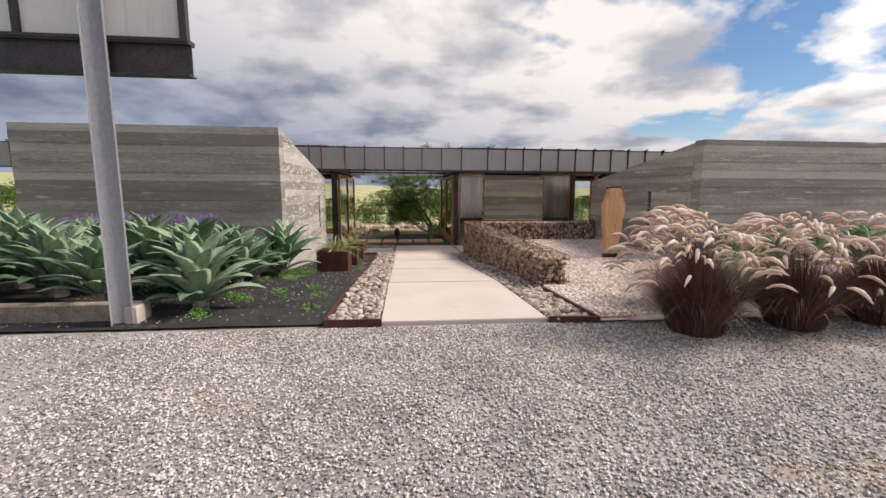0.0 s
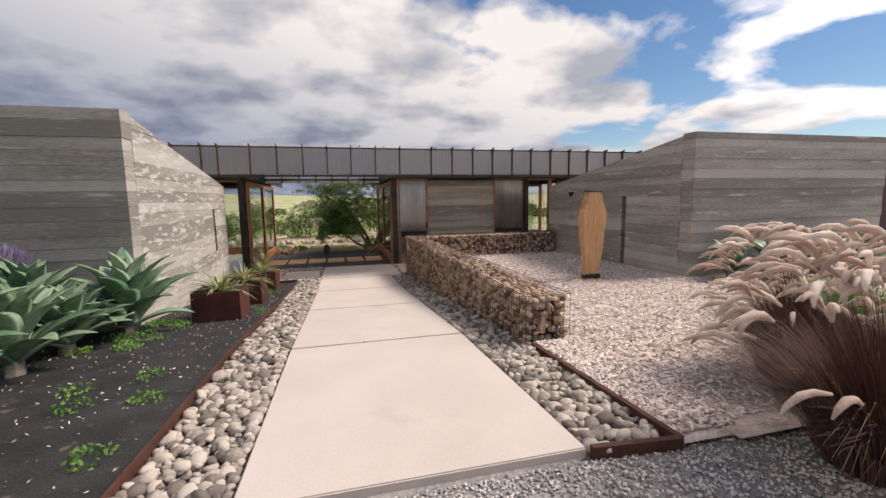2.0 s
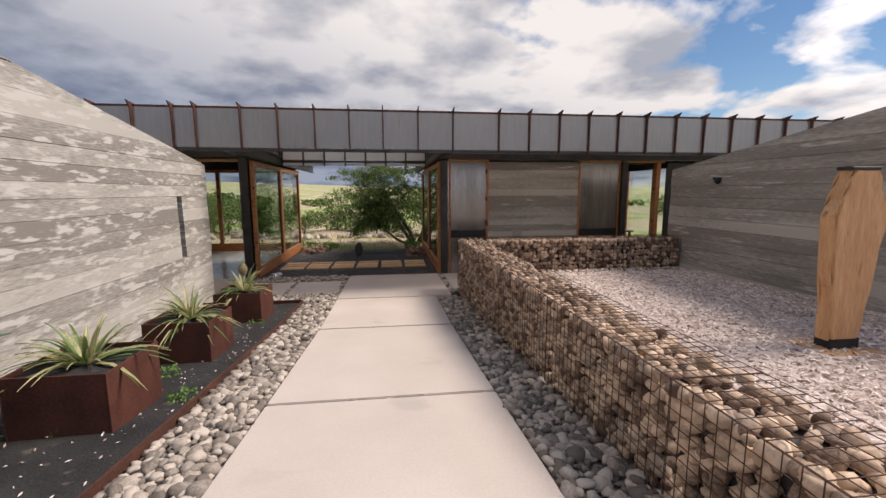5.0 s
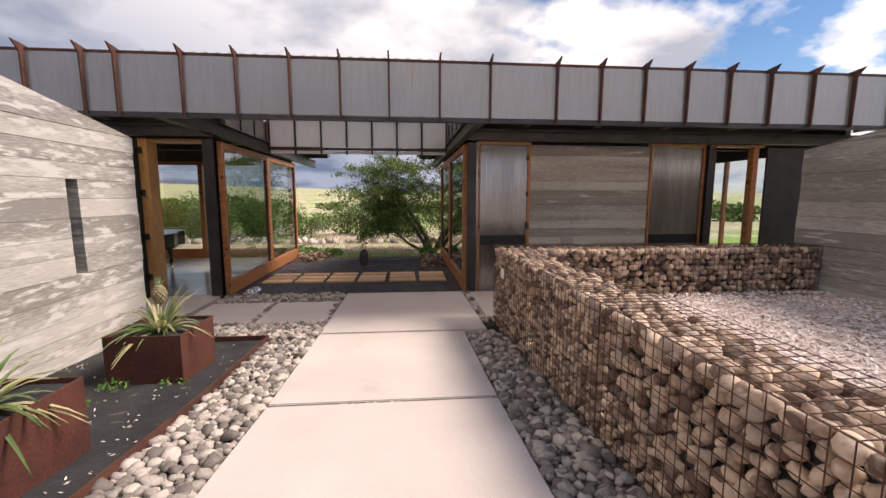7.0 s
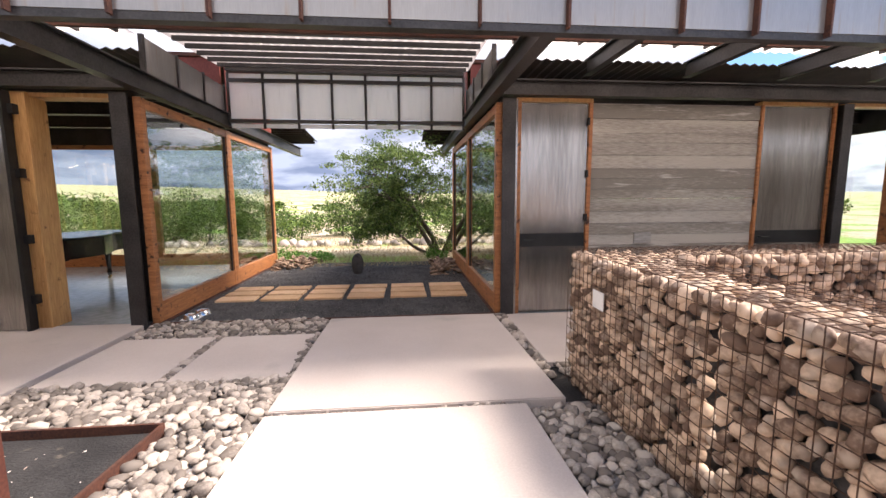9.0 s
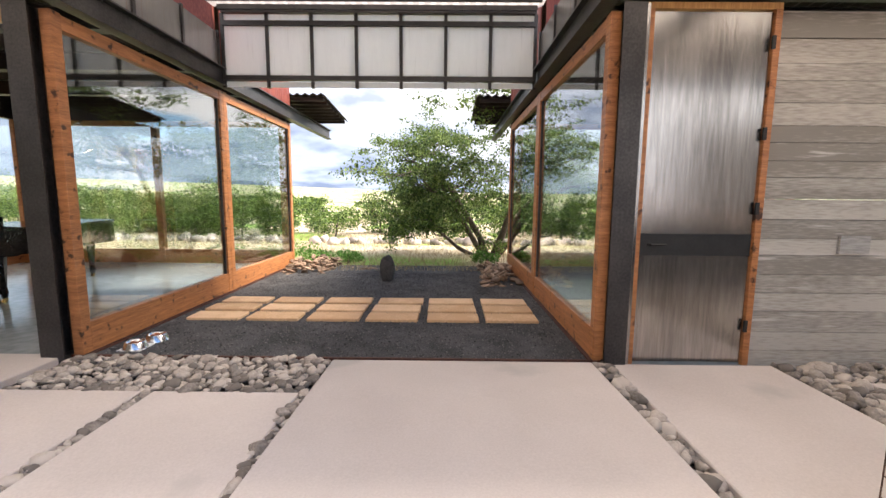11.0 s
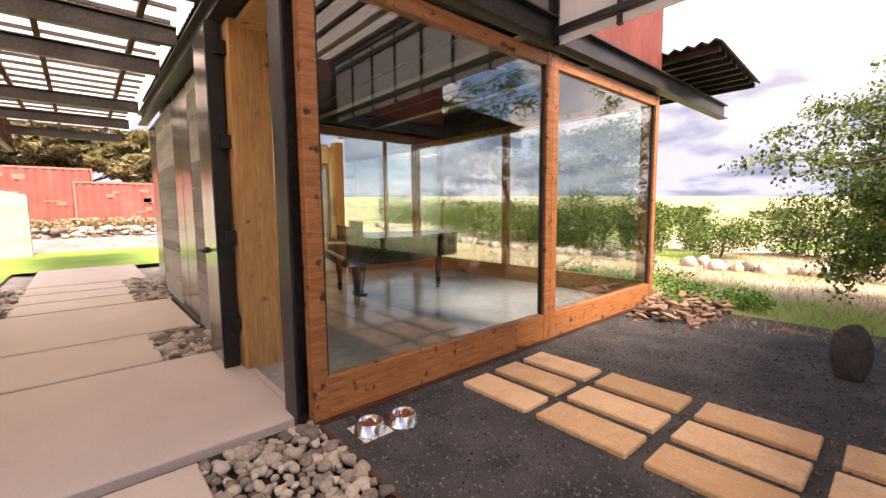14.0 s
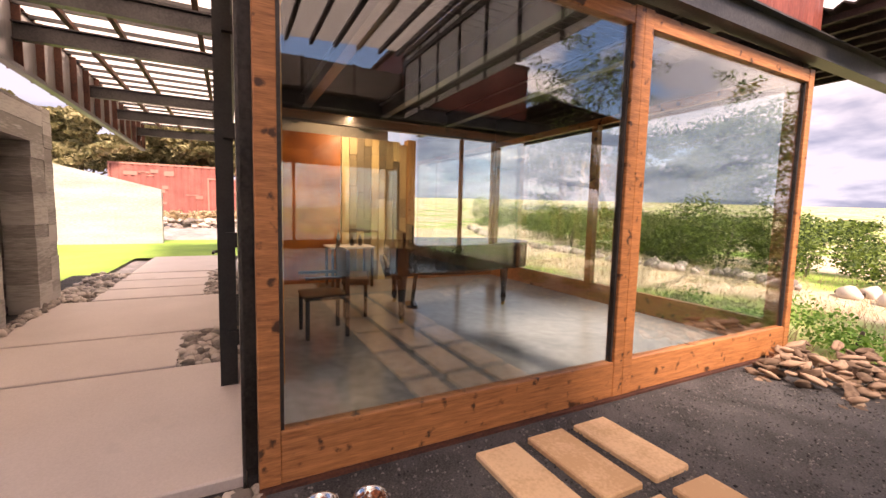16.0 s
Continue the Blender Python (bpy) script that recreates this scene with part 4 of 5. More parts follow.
def gabion(x0, x1, y0, y1, base, label, stone=0.13, faces="WTF"):
    """A wire basket of stones: W the -x side, E the +x side, F the -y side, B the +y side, T the top."""
    root = tagged(new("gabion_basket"), label, "gabion", "gabion wall baskets")
    # plain box whose dark colour stands in for shade between the stones
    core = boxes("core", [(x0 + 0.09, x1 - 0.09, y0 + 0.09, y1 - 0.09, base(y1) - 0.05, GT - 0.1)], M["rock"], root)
    core["label"] = "plain dark box giving the shade between the stones"
    st = stone * 0.74
    jobs = []
    for f in faces:
        if f in "WE":
            for u in span(y0 + 0.05, y1 - 0.05, st):
                for z in span(base(u), GT - 0.05, st * 0.85):
                    jobs.append(((x0 + 0.055 if f == "W" else x1 - 0.055), u + rng.uniform(-0.03, 0.03), z + rng.uniform(-0.02, 0.02)))
        elif f in "FB":
            for u in span(x0 + 0.05, x1 - 0.05, st):
                for z in span(base(y0), GT - 0.05, st * 0.85):
                    jobs.append((u + rng.uniform(-0.03, 0.03), (y0 + 0.055 if f == "F" else y1 - 0.055), z + rng.uniform(-0.02, 0.02)))
        else:
            for u in span(x0 + 0.06, x1 - 0.06, st):
                for w in span(y0 + 0.06, y1 - 0.06, st * 1.1):
                    jobs.append((u + rng.uniform(-0.03, 0.03), w + rng.uniform(-0.03, 0.03), GT - 0.05 + rng.uniform(-0.02, 0.01)))
    for p in jobs:
        s = stone * rng.uniform(0.7, 1.25)
        piece("stone", rng.choice(GABION), root, Matrix.LocRotScale(p, Euler((rng.uniform(-0.7, 0.7), rng.uniform(-0.7, 0.7), rng.uniform(0, 6.3))), (s, s * 0.9, s * 0.9)))
    bm = bmesh.new()
    w, g = 0.0024, 0.075

    def rod(a, b):
        add_tube(bm, [a, b], w, 4)

    e = 0.008
    for y in span(y0, y1, g):
        for f, x in (("W", x0 - e), ("E", x1 + e)):
            if f in faces:
                rod((x, y, base(y)), (x, y, GT + 0.015))
        rod((x0 - e, y, GT + 0.015), (x1 + e, y, GT + 0.015))
    for x in span(x0, x1, g):
        rod((x, y0 - e, GT + 0.015), (x, y1 + e, GT + 0.015))
        if "F" in faces:
            rod((x, y0 - e, base(y0)), (x, y0 - e, GT + 0.015))
    z = GT + 0.015
    while z > base(y1):
        for f, x in (("W", x0 - e), ("E", x1 + e)):
            if f in faces:
                rod((x, y0, z), (x, y1, z))
        if "F" in faces and z > base(y0):
            rod((x0 - e, y0 - e, z), (x1 + e, y0 - e, z))
        z -= g
    part("wire_mesh", bm, M["wire"], root, "rusty welded wire mesh")
    return root


gx0, gx1 = 2.17, 2.68
ys = [6.36, 8.0, 9.65, 11.3, 12.95, 14.6]
for k, (a, b) in enumerate(zip(ys, ys[1:])):
    gabion(gx0, gx1, a + 0.005, b - 0.005, lambda y: path_z(y) - 0.01, "rusty wire gabion basket packed with brown and grey stones", 0.107, "WTF" if k == 0 else "WTB" if k == 4 else "WT")
xs = [2.7, 4.15, 5.55, 6.82]
for a, b in zip(xs, xs[1:]):
    gabion(a + 0.005, b - 0.005, 14.08, 14.6, lambda y: bed_z(14) - 0.02, "rusty wire gabion basket of dark stones closing the mulch bed", 0.12, "FT")
tagged(boxes("paper_tag", [(2.15, 2.157, 13.94, 14.1, 0.02, 0.15)], M["white"]), "small white tag tied to the gabion wire", "tag")

# ---- planters and their plants ----


def strap_plant(name, label, at, rng, leaves=46, length=0.55, fruit=False):
    root = thing(name, label, "plant", at, "potted strap-leaf plants")
    bm = bmesh.new()
    for k in range(leaves):
        a, up = rng.uniform(0, 6.28), rng.uniform(0.25, 1.25)
        ln, w = length * rng.uniform(0.6, 1.15), rng.uniform(0.012, 0.022)
        d = Vector((math.cos(a), math.sin(a), 0))
        s = Vector((-d.y, d.x, 0))
        prev = None
        for i in range(6):
            f = i / 5
            p = d * (0.03 + ln * f * math.cos(up)) + Vector((0, 0, ln * f * math.sin(up) - 0.55 * ln * f * f * (1.2 - up * 0.5)))
            ww = w * (1 - f ** 2) + 0.001
            cur = [bm.verts.new(p - s * ww + Vector((0, 0, 0.006))), bm.verts.new(p), bm.verts.new(p + s * ww + Vector((0, 0, 0.006)))]
            if prev:
                bm.faces.new((prev[0], prev[1], cur[1], cur[0]))
                bm.faces.new((prev[1], prev[2], cur[2], cur[1]))
            prev = cur
    part("leaves", bm, M["strap"], root)
    if fruit:
        bm = bmesh.new()
        for j in range(8):
            for i in range(10):
                f = j / 7
                r = 0.055 * math.sin(0.5 + 2.2 * f)
                a = 6.283 * (i + 0.5 * (j % 2)) / 10
                bmesh.ops.create_icosphere(bm, subdivisions=1, radius=0.02, matrix=Matrix.Translation((r * math.cos(a), r * math.sin(a), 0.3 + 0.15 * f)))
        add_tube(bm, [(0, 0, 0), (0, 0, 0.3)], 0.012, 6)
        part("pineapple", bm, M["pineapple"], root, "small ripening pineapple on its stalk", True)
        bm = bmesh.new()
        for k in range(16):
            a, up = k * 2.4, 0.7 + 0.05 * k
            d = Vector((math.cos(a) * math.cos(up), math.sin(a) * math.cos(up), math.sin(up)))
            s = d.cross(Vector((0, 0, 1))).normalized() * 0.008
            b0 = Vector((0, 0, 0.45))
            bm.faces.new([bm.verts.new(v) for v in (b0 - s, b0 + s, b0 + d * 0.11)])
        part("crown", bm, M["agave"], root)
    return root


def planter(x0, x1, y0, y1, z0, h, label):
    root = tagged(new("planter_box"), label, "planter", "corten planter boxes")
    t = 0.012
    boxes("side", [(x0, x0 + t, y0, y1, z0, z0 + h)], M["corten"], root, bevel=0.003)
    boxes("side", [(x1 - t, x1, y0, y1, z0, z0 + h)], M["corten"], root, bevel=0.003)
    boxes("side", [(x0 + t, x1 - t, y0 + 0.001, y0 + t, z0, z0 + h - 0.001)], M["corten"], root, bevel=0.003)
    boxes("side", [(x0 + t, x1 - t, y1 - t, y1 - 0.001, z0, z0 + h - 0.001)], M["corten"], root, bevel=0.003)
    boxes("soil_fill", [(x0 + t, x1 - t, y0 + t, y1 - t, z0 + 0.02, z0 + h - 0.04)], M["soil"], root)


for k, (x, y) in enumerate(((-1.58, 9.55), (-1.56, 11.15), (-1.56, 12.95))):
    z = path_z(y) - 0.02
    planter(x - 0.32, x + 0.36, y - 0.33, y + 0.33, z, 0.5, "rusted corten steel planter cube with a strap-leaved plant")
    strap_plant("bromeliad", "pineapple plant with yellow-green strap leaves in a planter" if k == 2 else "yellow-green strap-leaved plant in a corten planter", (x + 0.02, y, z + 0.44), rng, 70, 0.6, k == 2)

# ---- agaves ----


def agave_leaf(seed):
    r = random.Random(seed)
    bm = bmesh.new()
    prev = None
    for i in range(9):
        f = i / 8
        w = 0.095 * (0.55 + 1.1 * f - 1.64 * f ** 3) if f < 1 else 0.002
        w = max(w, 0.002)
        y, z = f - 0.08 * f * f, 0.10 * math.sin(f * 2.6) - 0.12 * f ** 3
        cur = [bm.verts.new((-w, y, z + 0.35 * w)), bm.verts.new((-w * 0.45, y, z)), bm.verts.new((0, y, z - 0.02 * (1 - f))), bm.verts.new((w * 0.45, y, z)), bm.verts.new((w, y, z + 0.35 * w))]
        low = [bm.verts.new((-w * 0.5, y, z - 0.03 * (1 - f) - 0.004)), bm.verts.new((w * 0.5, y, z - 0.03 * (1 - f) - 0.004))]
        ring = cur + low[::-1]
        if prev:
            for a in range(7):
                b = (a + 1) % 7
                bm.faces.new((prev[a], prev[b], ring[b], ring[a]))
        prev = ring
    return to_mesh("leaf", bm, M["agave"], True)


AGAVE_LEAF = [agave_leaf(k) for k in range(2)]


def agave(x, y, z, size, rng, label, n=30):
    root = thing("agave", label, "agave", (x, y, z), "agaves")
    bm = bmesh.new()
    add_tube(bm, [(0, 0, -0.05), (0, 0, size * 0.12), (0, 0, size * 0.3)], [size * 0.1, size * 0.09, size * 0.05], 8)
    part("stem", bm, M["agave_dry"], root)
    for k in range(n):
        f = k / (n - 1)
        a, el = k * 137.5 + rng.uniform(-8, 8), 12 + 70 * f ** 0.9 + rng.uniform(-6, 6)
        s = size * (0.95 - 0.35 * abs(f - 0.45)) * rng.uniform(0.85, 1.08)
        m = pose(0, 0, size * (0.06 + 0.2 * f), 0, 0, a) @ pose(0, 0.02, 0, el, 0, 0) @ Matrix.Diagonal((s * 1.7, s, s, 1))
        piece("leaf", AGAVE_LEAF[k % 2], root, m)
    return root


spots = [(-2.5, 8.75, .82), (-2.75, 7.9, .62), (-3.35, 8.35, .72), (-3.1, 6.5, .78), (-2.55, 5.35, .72), (-2.75, 7.1, .7), (-4.0, 6.9, .8), (-4.6, 5.9, .72), (-4.9, 7.6, .8),
         (-5.6, 6.6, .85), (-5.4, 5.3, .8), (-6.4, 5.9, .85), (-6.6, 7.3, .9), (-7.4, 6.4, .9), (-4.1, 8.5, .7), (-5.9, 8.3, .8), (-7.2, 8.2, .85), (-3.7, 5.35, .6), (-8.3, 7.2, .9)]
for x, y, s in spots:
    s = s * 1.4
    agave(x, y, path_z(y) + (0.15 if x < -3 else 0.03), s, rng, "large grey-green agave rosette in the black soil bed", 34)
for x, y, s in ((7.35, 8.55, .6), (8.1, 8.3, .7), (9.2, 8.4, .65), (10.2, 8.2, .7)):
    agave(x, y, bed_z(y) + 0.05, s * 1.3, rng, "green agave rosette against the concrete wall")

# ---- grasses ----


def plume_mesh(seed):
    r = random.Random(seed)
    bm = bmesh.new()
    pts = [(0.0, 0, 0), (0.06, 0, 0.035), (0.12, 0, 0.045), (0.18, 0, 0.03), (0.23, 0, 0)]
    add_tube(bm, pts, [0.007, 0.015, 0.018, 0.014, 0.004], 6)
    for k in range(150):
        f = r.uniform(0, 0.999) * 4
        i = int(f)
        c = Vector(pts[i]).lerp(Vector(pts[i + 1]), f - i)
        d = Vector((r.uniform(0.2, 1.0), r.uniform(-1, 1), r.uniform(-1, 1))).normalized()
        s = d.orthogonal().normalized() * 0.0016
        ln = r.uniform(0.008, 0.02) * (1 - 0.1 * i)
        bm.faces.new([bm.verts.new(v) for v in (c - s, c + s, c + d * ln)])
    return to_mesh("plume", bm, M["plume"], True)


PLUMES = [plume_mesh(k) for k in range(3)]


def fountain_grass(x, y, r, h, rng, plumes, lean=-0.35, label="purple fountain grass clump with pale pink plumes", blade="blade"):
    root = thing("fountain_grass", label, "grass", (x, y, bed_z(y)), "fountain grass clumps")
    verts, faces = [], []
    tips = []
    for k in range(3200):
        a, q = rng.uniform(0, 6.283), math.sqrt(rng.random())
        d = Vector((math.cos(a), math.sin(a), 0))
        root_p = d * (0.2 * q * r / 0.5)
        out = r * rng.uniform(0.5, 1.1) * q + 0.04
        hh = h * rng.uniform(0.62, 1.0) * (1 - 0.3 * q)
        side = Vector((-d.y, d.x, 0)) * rng.uniform(0.002, 0.0045)
        base = len(verts)
        for i in range(5):
            f = i / 4
            p = root_p + d * out * f ** 1.5 + Vector((lean * 0.4 * f * f * h, 0, hh * (f - 0.28 * q * f ** 3)))
            ww = 1 - f * 0.9
            verts += [p - side * ww, p + side * ww]
        faces += [(base + 2 * i, base + 2 * i + 1, base + 2 * i + 3, base + 2 * i + 2) for i in range(4)]
        tips.append((Vector(verts[-1]), d))
    ob = mass("blades", verts, faces, M[blade])
    ob.parent = root
    ob["kind"] = "stuff"
    verts, faces = [], []
    for k in range(90):
        a = rng.uniform(0, 6.283)
        d = Vector((math.cos(a), math.sin(a), 0))
        p0, p1 = d * rng.uniform(0.05, 0.16), d * r * rng.uniform(0.6, 1.25) + Vector((0, 0, rng.uniform(0.05, 0.5)))
        mid = p0.lerp(p1, 0.55) + Vector((0, 0, 0.22))
        s = Vector((-d.y, d.x, 0)) * 0.003
        b = len(verts)
        verts += [p0 - s, p0 + s, mid - s, mid + s, p1]
        faces += [(b, b + 1, b + 3, b + 2), (b + 2, b + 3, b + 4)]
    ob = mass("dry_blades", verts, faces, M["blade_dry"])
    ob.parent = root
    ob["kind"] = "stuff"
    for k in range(plumes):
        q = rng.random() ** 0.55
        a = rng.uniform(0, 6.283)
        d = Vector((math.cos(a), math.sin(a), 0))
        z = h * (1.02 - 0.62 * q ** 2.2 * rng.uniform(0.5, 1.15)) + rng.uniform(-0.02, 0.06)
        p = d * r * q * 1.02 + Vector((lean * 0.45 * h * z / h, 0, z))
        yaw = math.degrees(math.atan2(d.y * q, d.x * q + lean * 1.6)) + rng.uniform(-30, 30)
        s = rng.uniform(0.85, 1.25)
        piece("plume", rng.choice(PLUMES), root, pose(p.x, p.y, p.z, rng.uniform(-20, 20), rng.uniform(-25, 25), yaw) @ Matrix.Scale(s, 4))
    return root


for x, y, r, h, n in ((3.06, 3.92, 0.64, 1.17, 115), (4.28, 4.0, 0.63, 1.15, 110), (5.45, 4.12, 0.66, 1.15, 90), (6.55, 4.2, 0.62, 1.1, 80), (3.8, 4.9, 0.52, 1.15, 70)):
    fountain_grass(x, y, r, h, rng, n)
fountain_grass(5.0, 5.2, 0.5, 1.0, rng, 50, label="green fountain grass clump with pale plumes", blade="weed")


def weeds(name, label, spots, r, h, n, material, kind=True):
    verts, faces = [], []
    for cx, cy, cz in spots:
        for k in range(n):
            a, q = rng.uniform(0, 6.283), rng.random() ** 0.6
            p = Vector((cx + math.cos(a) * r * q, cy + math.sin(a) * r * q, cz + h * rng.random() * (1 - 0.6 * q)))
            d = Vector((rng.uniform(-1, 1), rng.uniform(-1, 1), rng.uniform(0, 1))).normalized()
            s = d.orthogonal().normalized() * rng.uniform(0.006, 0.014)
            ln = rng.uniform(0.02, 0.05)
            b = len(verts)
            verts += [p, p + d * ln * 0.5 - s, p + d * ln, p + d * ln * 0.5 + s]
            faces.append((b, b + 1, b + 2, b + 3))
    ob = mass(name, verts, faces, material)
    return tagged(ob, label, "weeds", kind="stuff")


weeds("weeds", "small green weeds growing in the black soil", [(x, y, path_z(y)) for x, y in [(rng.uniform(-2.4, -1.0), rng.uniform(8.2, 13.6)) for _ in range(16)] + [(rng.uniform(-2.6, -1.9), rng.uniform(7.5, 9.3)) for _ in range(14)] + [(rng.uniform(-5, -1.1), rng.uniform(4.7, 7)) for _ in range(16)]], 0.13, 0.09, 70, M["weed"])
# lavender behind the agaves
for x, y in ((-5.6, 8.9), (-4.9, 9.0), (-4.2, 9.0), (-6.2, 8.9)):
    root = thing("lavender_bush", "flowering lavender bush with mauve spikes by the wall", "lavender", (x, y, path_z(y)), "lavender bushes")
    for nm, m, n, lo, hi, w in (("foliage", M["weed"], 500, 0.1, 0.9, 0.004), ("bloom", M["lavender"], 420, 0.8, 1.22, 0.011)):
        verts, faces = [], []
        for k in range(n):
            a, q = rng.uniform(0, 6.283), rng.random() ** 0.6
            d = Vector((math.cos(a) * q * 0.55, math.sin(a) * q * 0.3, 1)).normalized()
            h0 = rng.uniform(lo, hi)
            p, t = d * h0, d * (h0 + (0.3 if nm == "foliage" else 0.11))
            s = d.orthogonal().normalized() * w
            s2 = d.cross(s)
            b = len(verts)
            verts += [p, p.lerp(t, 0.5) + s, p.lerp(t, 0.5) - s, p.lerp(t, 0.5) + s2, p.lerp(t, 0.5) - s2, t]
            faces += [(b, b + 1, b + 5, b + 2), (b, b + 3, b + 5, b + 4)]
        ob = mass(nm, verts, faces, m)
        ob.parent = root
        ob["kind"] = "stuff"

# ---- loose gravel and chips ----


def scatter(name, label, category, rects, n, lo, hi, material, flat, zfun):
    verts, faces = [], []
    for k in range(n):
        x0, x1, y0, y1 = rng.choice(rects)
        x, y = rng.uniform(x0, x1), rng.uniform(y0, y1)
        s = rng.uniform(lo, hi)
        m = Euler((rng.uniform(-0.6, 0.6), rng.uniform(-0.6, 0.6), rng.uniform(0, 6.3))).to_matrix()
        b = len(verts)
        e = (s, s * flat[0], s * flat[1])
        z = zfun(x, y)
        for v in ((1, 0, 0), (0, 1, 0.2), (-1, 0.1, 0), (0, -1, -0.1), (0.1, 0, 1), (0, 0.1, -1)):
            c = m @ Vector((v[0] * e[0], v[1] * e[1], v[2] * e[2]))
            verts.append((x + c.x, y + c.y, z + c.z))
        faces += [(b + i, b + (i + 1) % 4, b + 4) for i in range(4)] + [(b + (i + 1) % 4, b + i, b + 5) for i in range(4)]
    return tagged(mass(name, verts, faces, material), label, category, kind="stuff")


scatter("gravel_chippings", "loose grey crushed gravel of the forecourt", "gravel", [(-5, 6, 0.3, 4.4)] * 3 + [(-2.5, 3.5, 0.8, 4.4)] * 3, 95000, 0.003, 0.016, M["gravel_stone"], (0.8, 0.6), lambda x, y: path_z(y) - 0.022)
scatter("wood_chips", "pale wood chips strewn over the mulch bed", "wood chips", [(2.7, 6.8, 4.5, 14)] * 8 + [(2.26, 2.75, 4.45, 6.3), (2.7, 5, 4.5, 7)] + [(6.8, 9, 4.5, 9)], 30000, 0.014, 0.05, M["chip"], (0.32, 0.16), lambda x, y: bed_z(y) + 0.022)
scatter("cinder_grit", "black lava grit with pale flecks on the court", "gravel", [(-2.4, 2.0, 16.85, 21.0)], 16000, 0.003, 0.013, M["grit"], (0.8, 0.7), lambda x, y: FLOOR + 0.003)
scatter("soil_litter", "pale dry litter on the black soil", "litter", [(-5, -0.95, 4.6, 13.8)], 1500, 0.006, 0.02, M["chip"], (0.4, 0.3), lambda x, y: path_z(y) + 0.01)

# ---- roadside panel on its post ----
sign = tagged(new("steel_sign_frame"), "grey steel post carrying a dark beam with pale panels", "sign")
bm = bmesh.new()
m = pose(-3.08, 4.72, -0.05)
for d in ((-0.1, 0.1, -0.006, 0.006, 0, 4.2), (-0.1, -0.088, -0.1, 0.1, 0, 4.2), (0.088, 0.1, -0.1, 0.1, 0, 4.2)):
    vs = add_box(bm, *d)
bmesh.ops.transform(bm, matrix=m @ pose(0, 0, 0, 0, 0, 30), verts=bm.verts)
part("post", bm, M["steel_grey"], sign, "grey galvanised steel post")
bm = bmesh.new()
i_beam(bm, (-8.5, 4.92, 2.61), (-2.24, 4.92, 2.61), h=0.34, w=0.14)
part("beam", bm, M["steel_dark"], sign)
for x0, x1 in ((-3.22, -2.36), (-3.9, -3.28), (-5.2, -3.98), (-6.5, -5.26)):
    boxes("panel", [(x0, x1, 4.93, 4.95, 2.99, 4.2)], M["poly_clear"], sign)
for x in (-2.31, -3.25, -3.94, -5.23):
    boxes("mullion", [(x - 0.035, x + 0.035, 4.9, 4.98, 2.986, 4.2)], M["steel_dark"], sign)
boxes("bottom_rail", [(-8.4, -2.24, 4.84, 5.0, 2.952, 2.985)], M["steel_dark"], sign)
tagged(boxes("timber_sleeper", [(-5.9, -2.95, 4.86, 5.02, -0.08, 0.12)], M["agave_dry"], bevel=0.008), "weathered grey timber sleeper edging the agave bed", "sleeper")
tagged(boxes("concrete_footing", [(-3.05, -2.92, 4.7, 4.85, -0.08, 0.13)], M["slab"], bevel=0.006), "small pale block beside the post", "block")

# ---- log slab sculpture ----
sc = thing("wood_sculpture", "tall tapered slab of orange-brown live-edge timber on a steel base", "sculpture", (5.02, 9.5, bed_z(9.5)))
half = [(0.0, .145), (.12, .15), (.3, .17), (.5, .2), (.7, .215), (.88, .25), (1.05, .27), (1.18, .285), (1.26, .275), (1.33, .21), (1.42, .17), (1.52, .145), (1.6, .13)]
r2 = random.Random(3)
outline = [(w + r2.uniform(-.025, .02), z) for z, w in half] + [(-w * .95 + r2.uniform(-.035, .035), z) for z, w in reversed(half)]
bm = bmesh.new()
add_prism(bm, outline, 0.16, Matrix(((1, 0, 0, 0), (0, 0, 1, -0.08), (0, 1, 0, 0.1), (0, 0, 0, 1))))
bmesh.ops.bevel(bm, geom=[e for e in bm.edges if abs(e.verts[0].co.y - e.verts[1].co.y) < 0.01], offset=0.02, segments=2, affect="EDGES")
part("slab", bm, M["burl"], sc)
boxes("cap", [(-0.15, 0.15, -0.07, 0.07, 1.69, 1.72)], M["black_matt"], sc, "dark steel cap", bevel=0.004)
boxes("foot", [(-0.16, 0.16, -0.075, 0.075, 0.02, 0.12)], M["black_matt"], sc, "dark steel foot", bevel=0.004)
boxes("base_plate", [(-0.3, 0.3, -0.22, 0.22, -0.01, 0.02)], M["burl"], sc, "thin timber base board", bevel=0.004)
lamp = tagged(new("wall_lamp"), "small dark outdoor spot lamp on the concrete wall", "lamp")
bm = bmesh.new()
add_tube(bm, [(6.85, 13.2, 1.55), (6.79, 13.2, 1.55)], 0.035, 10)
part("mount", bm, M["black_matt"], lamp)
bm = bmesh.new()
add_tube(bm, [(6.77, 13.26, 1.57), (6.74, 13.12, 1.5)], [0.025, 0.045], 12)
part("head", bm, M["black_matt"], lamp)

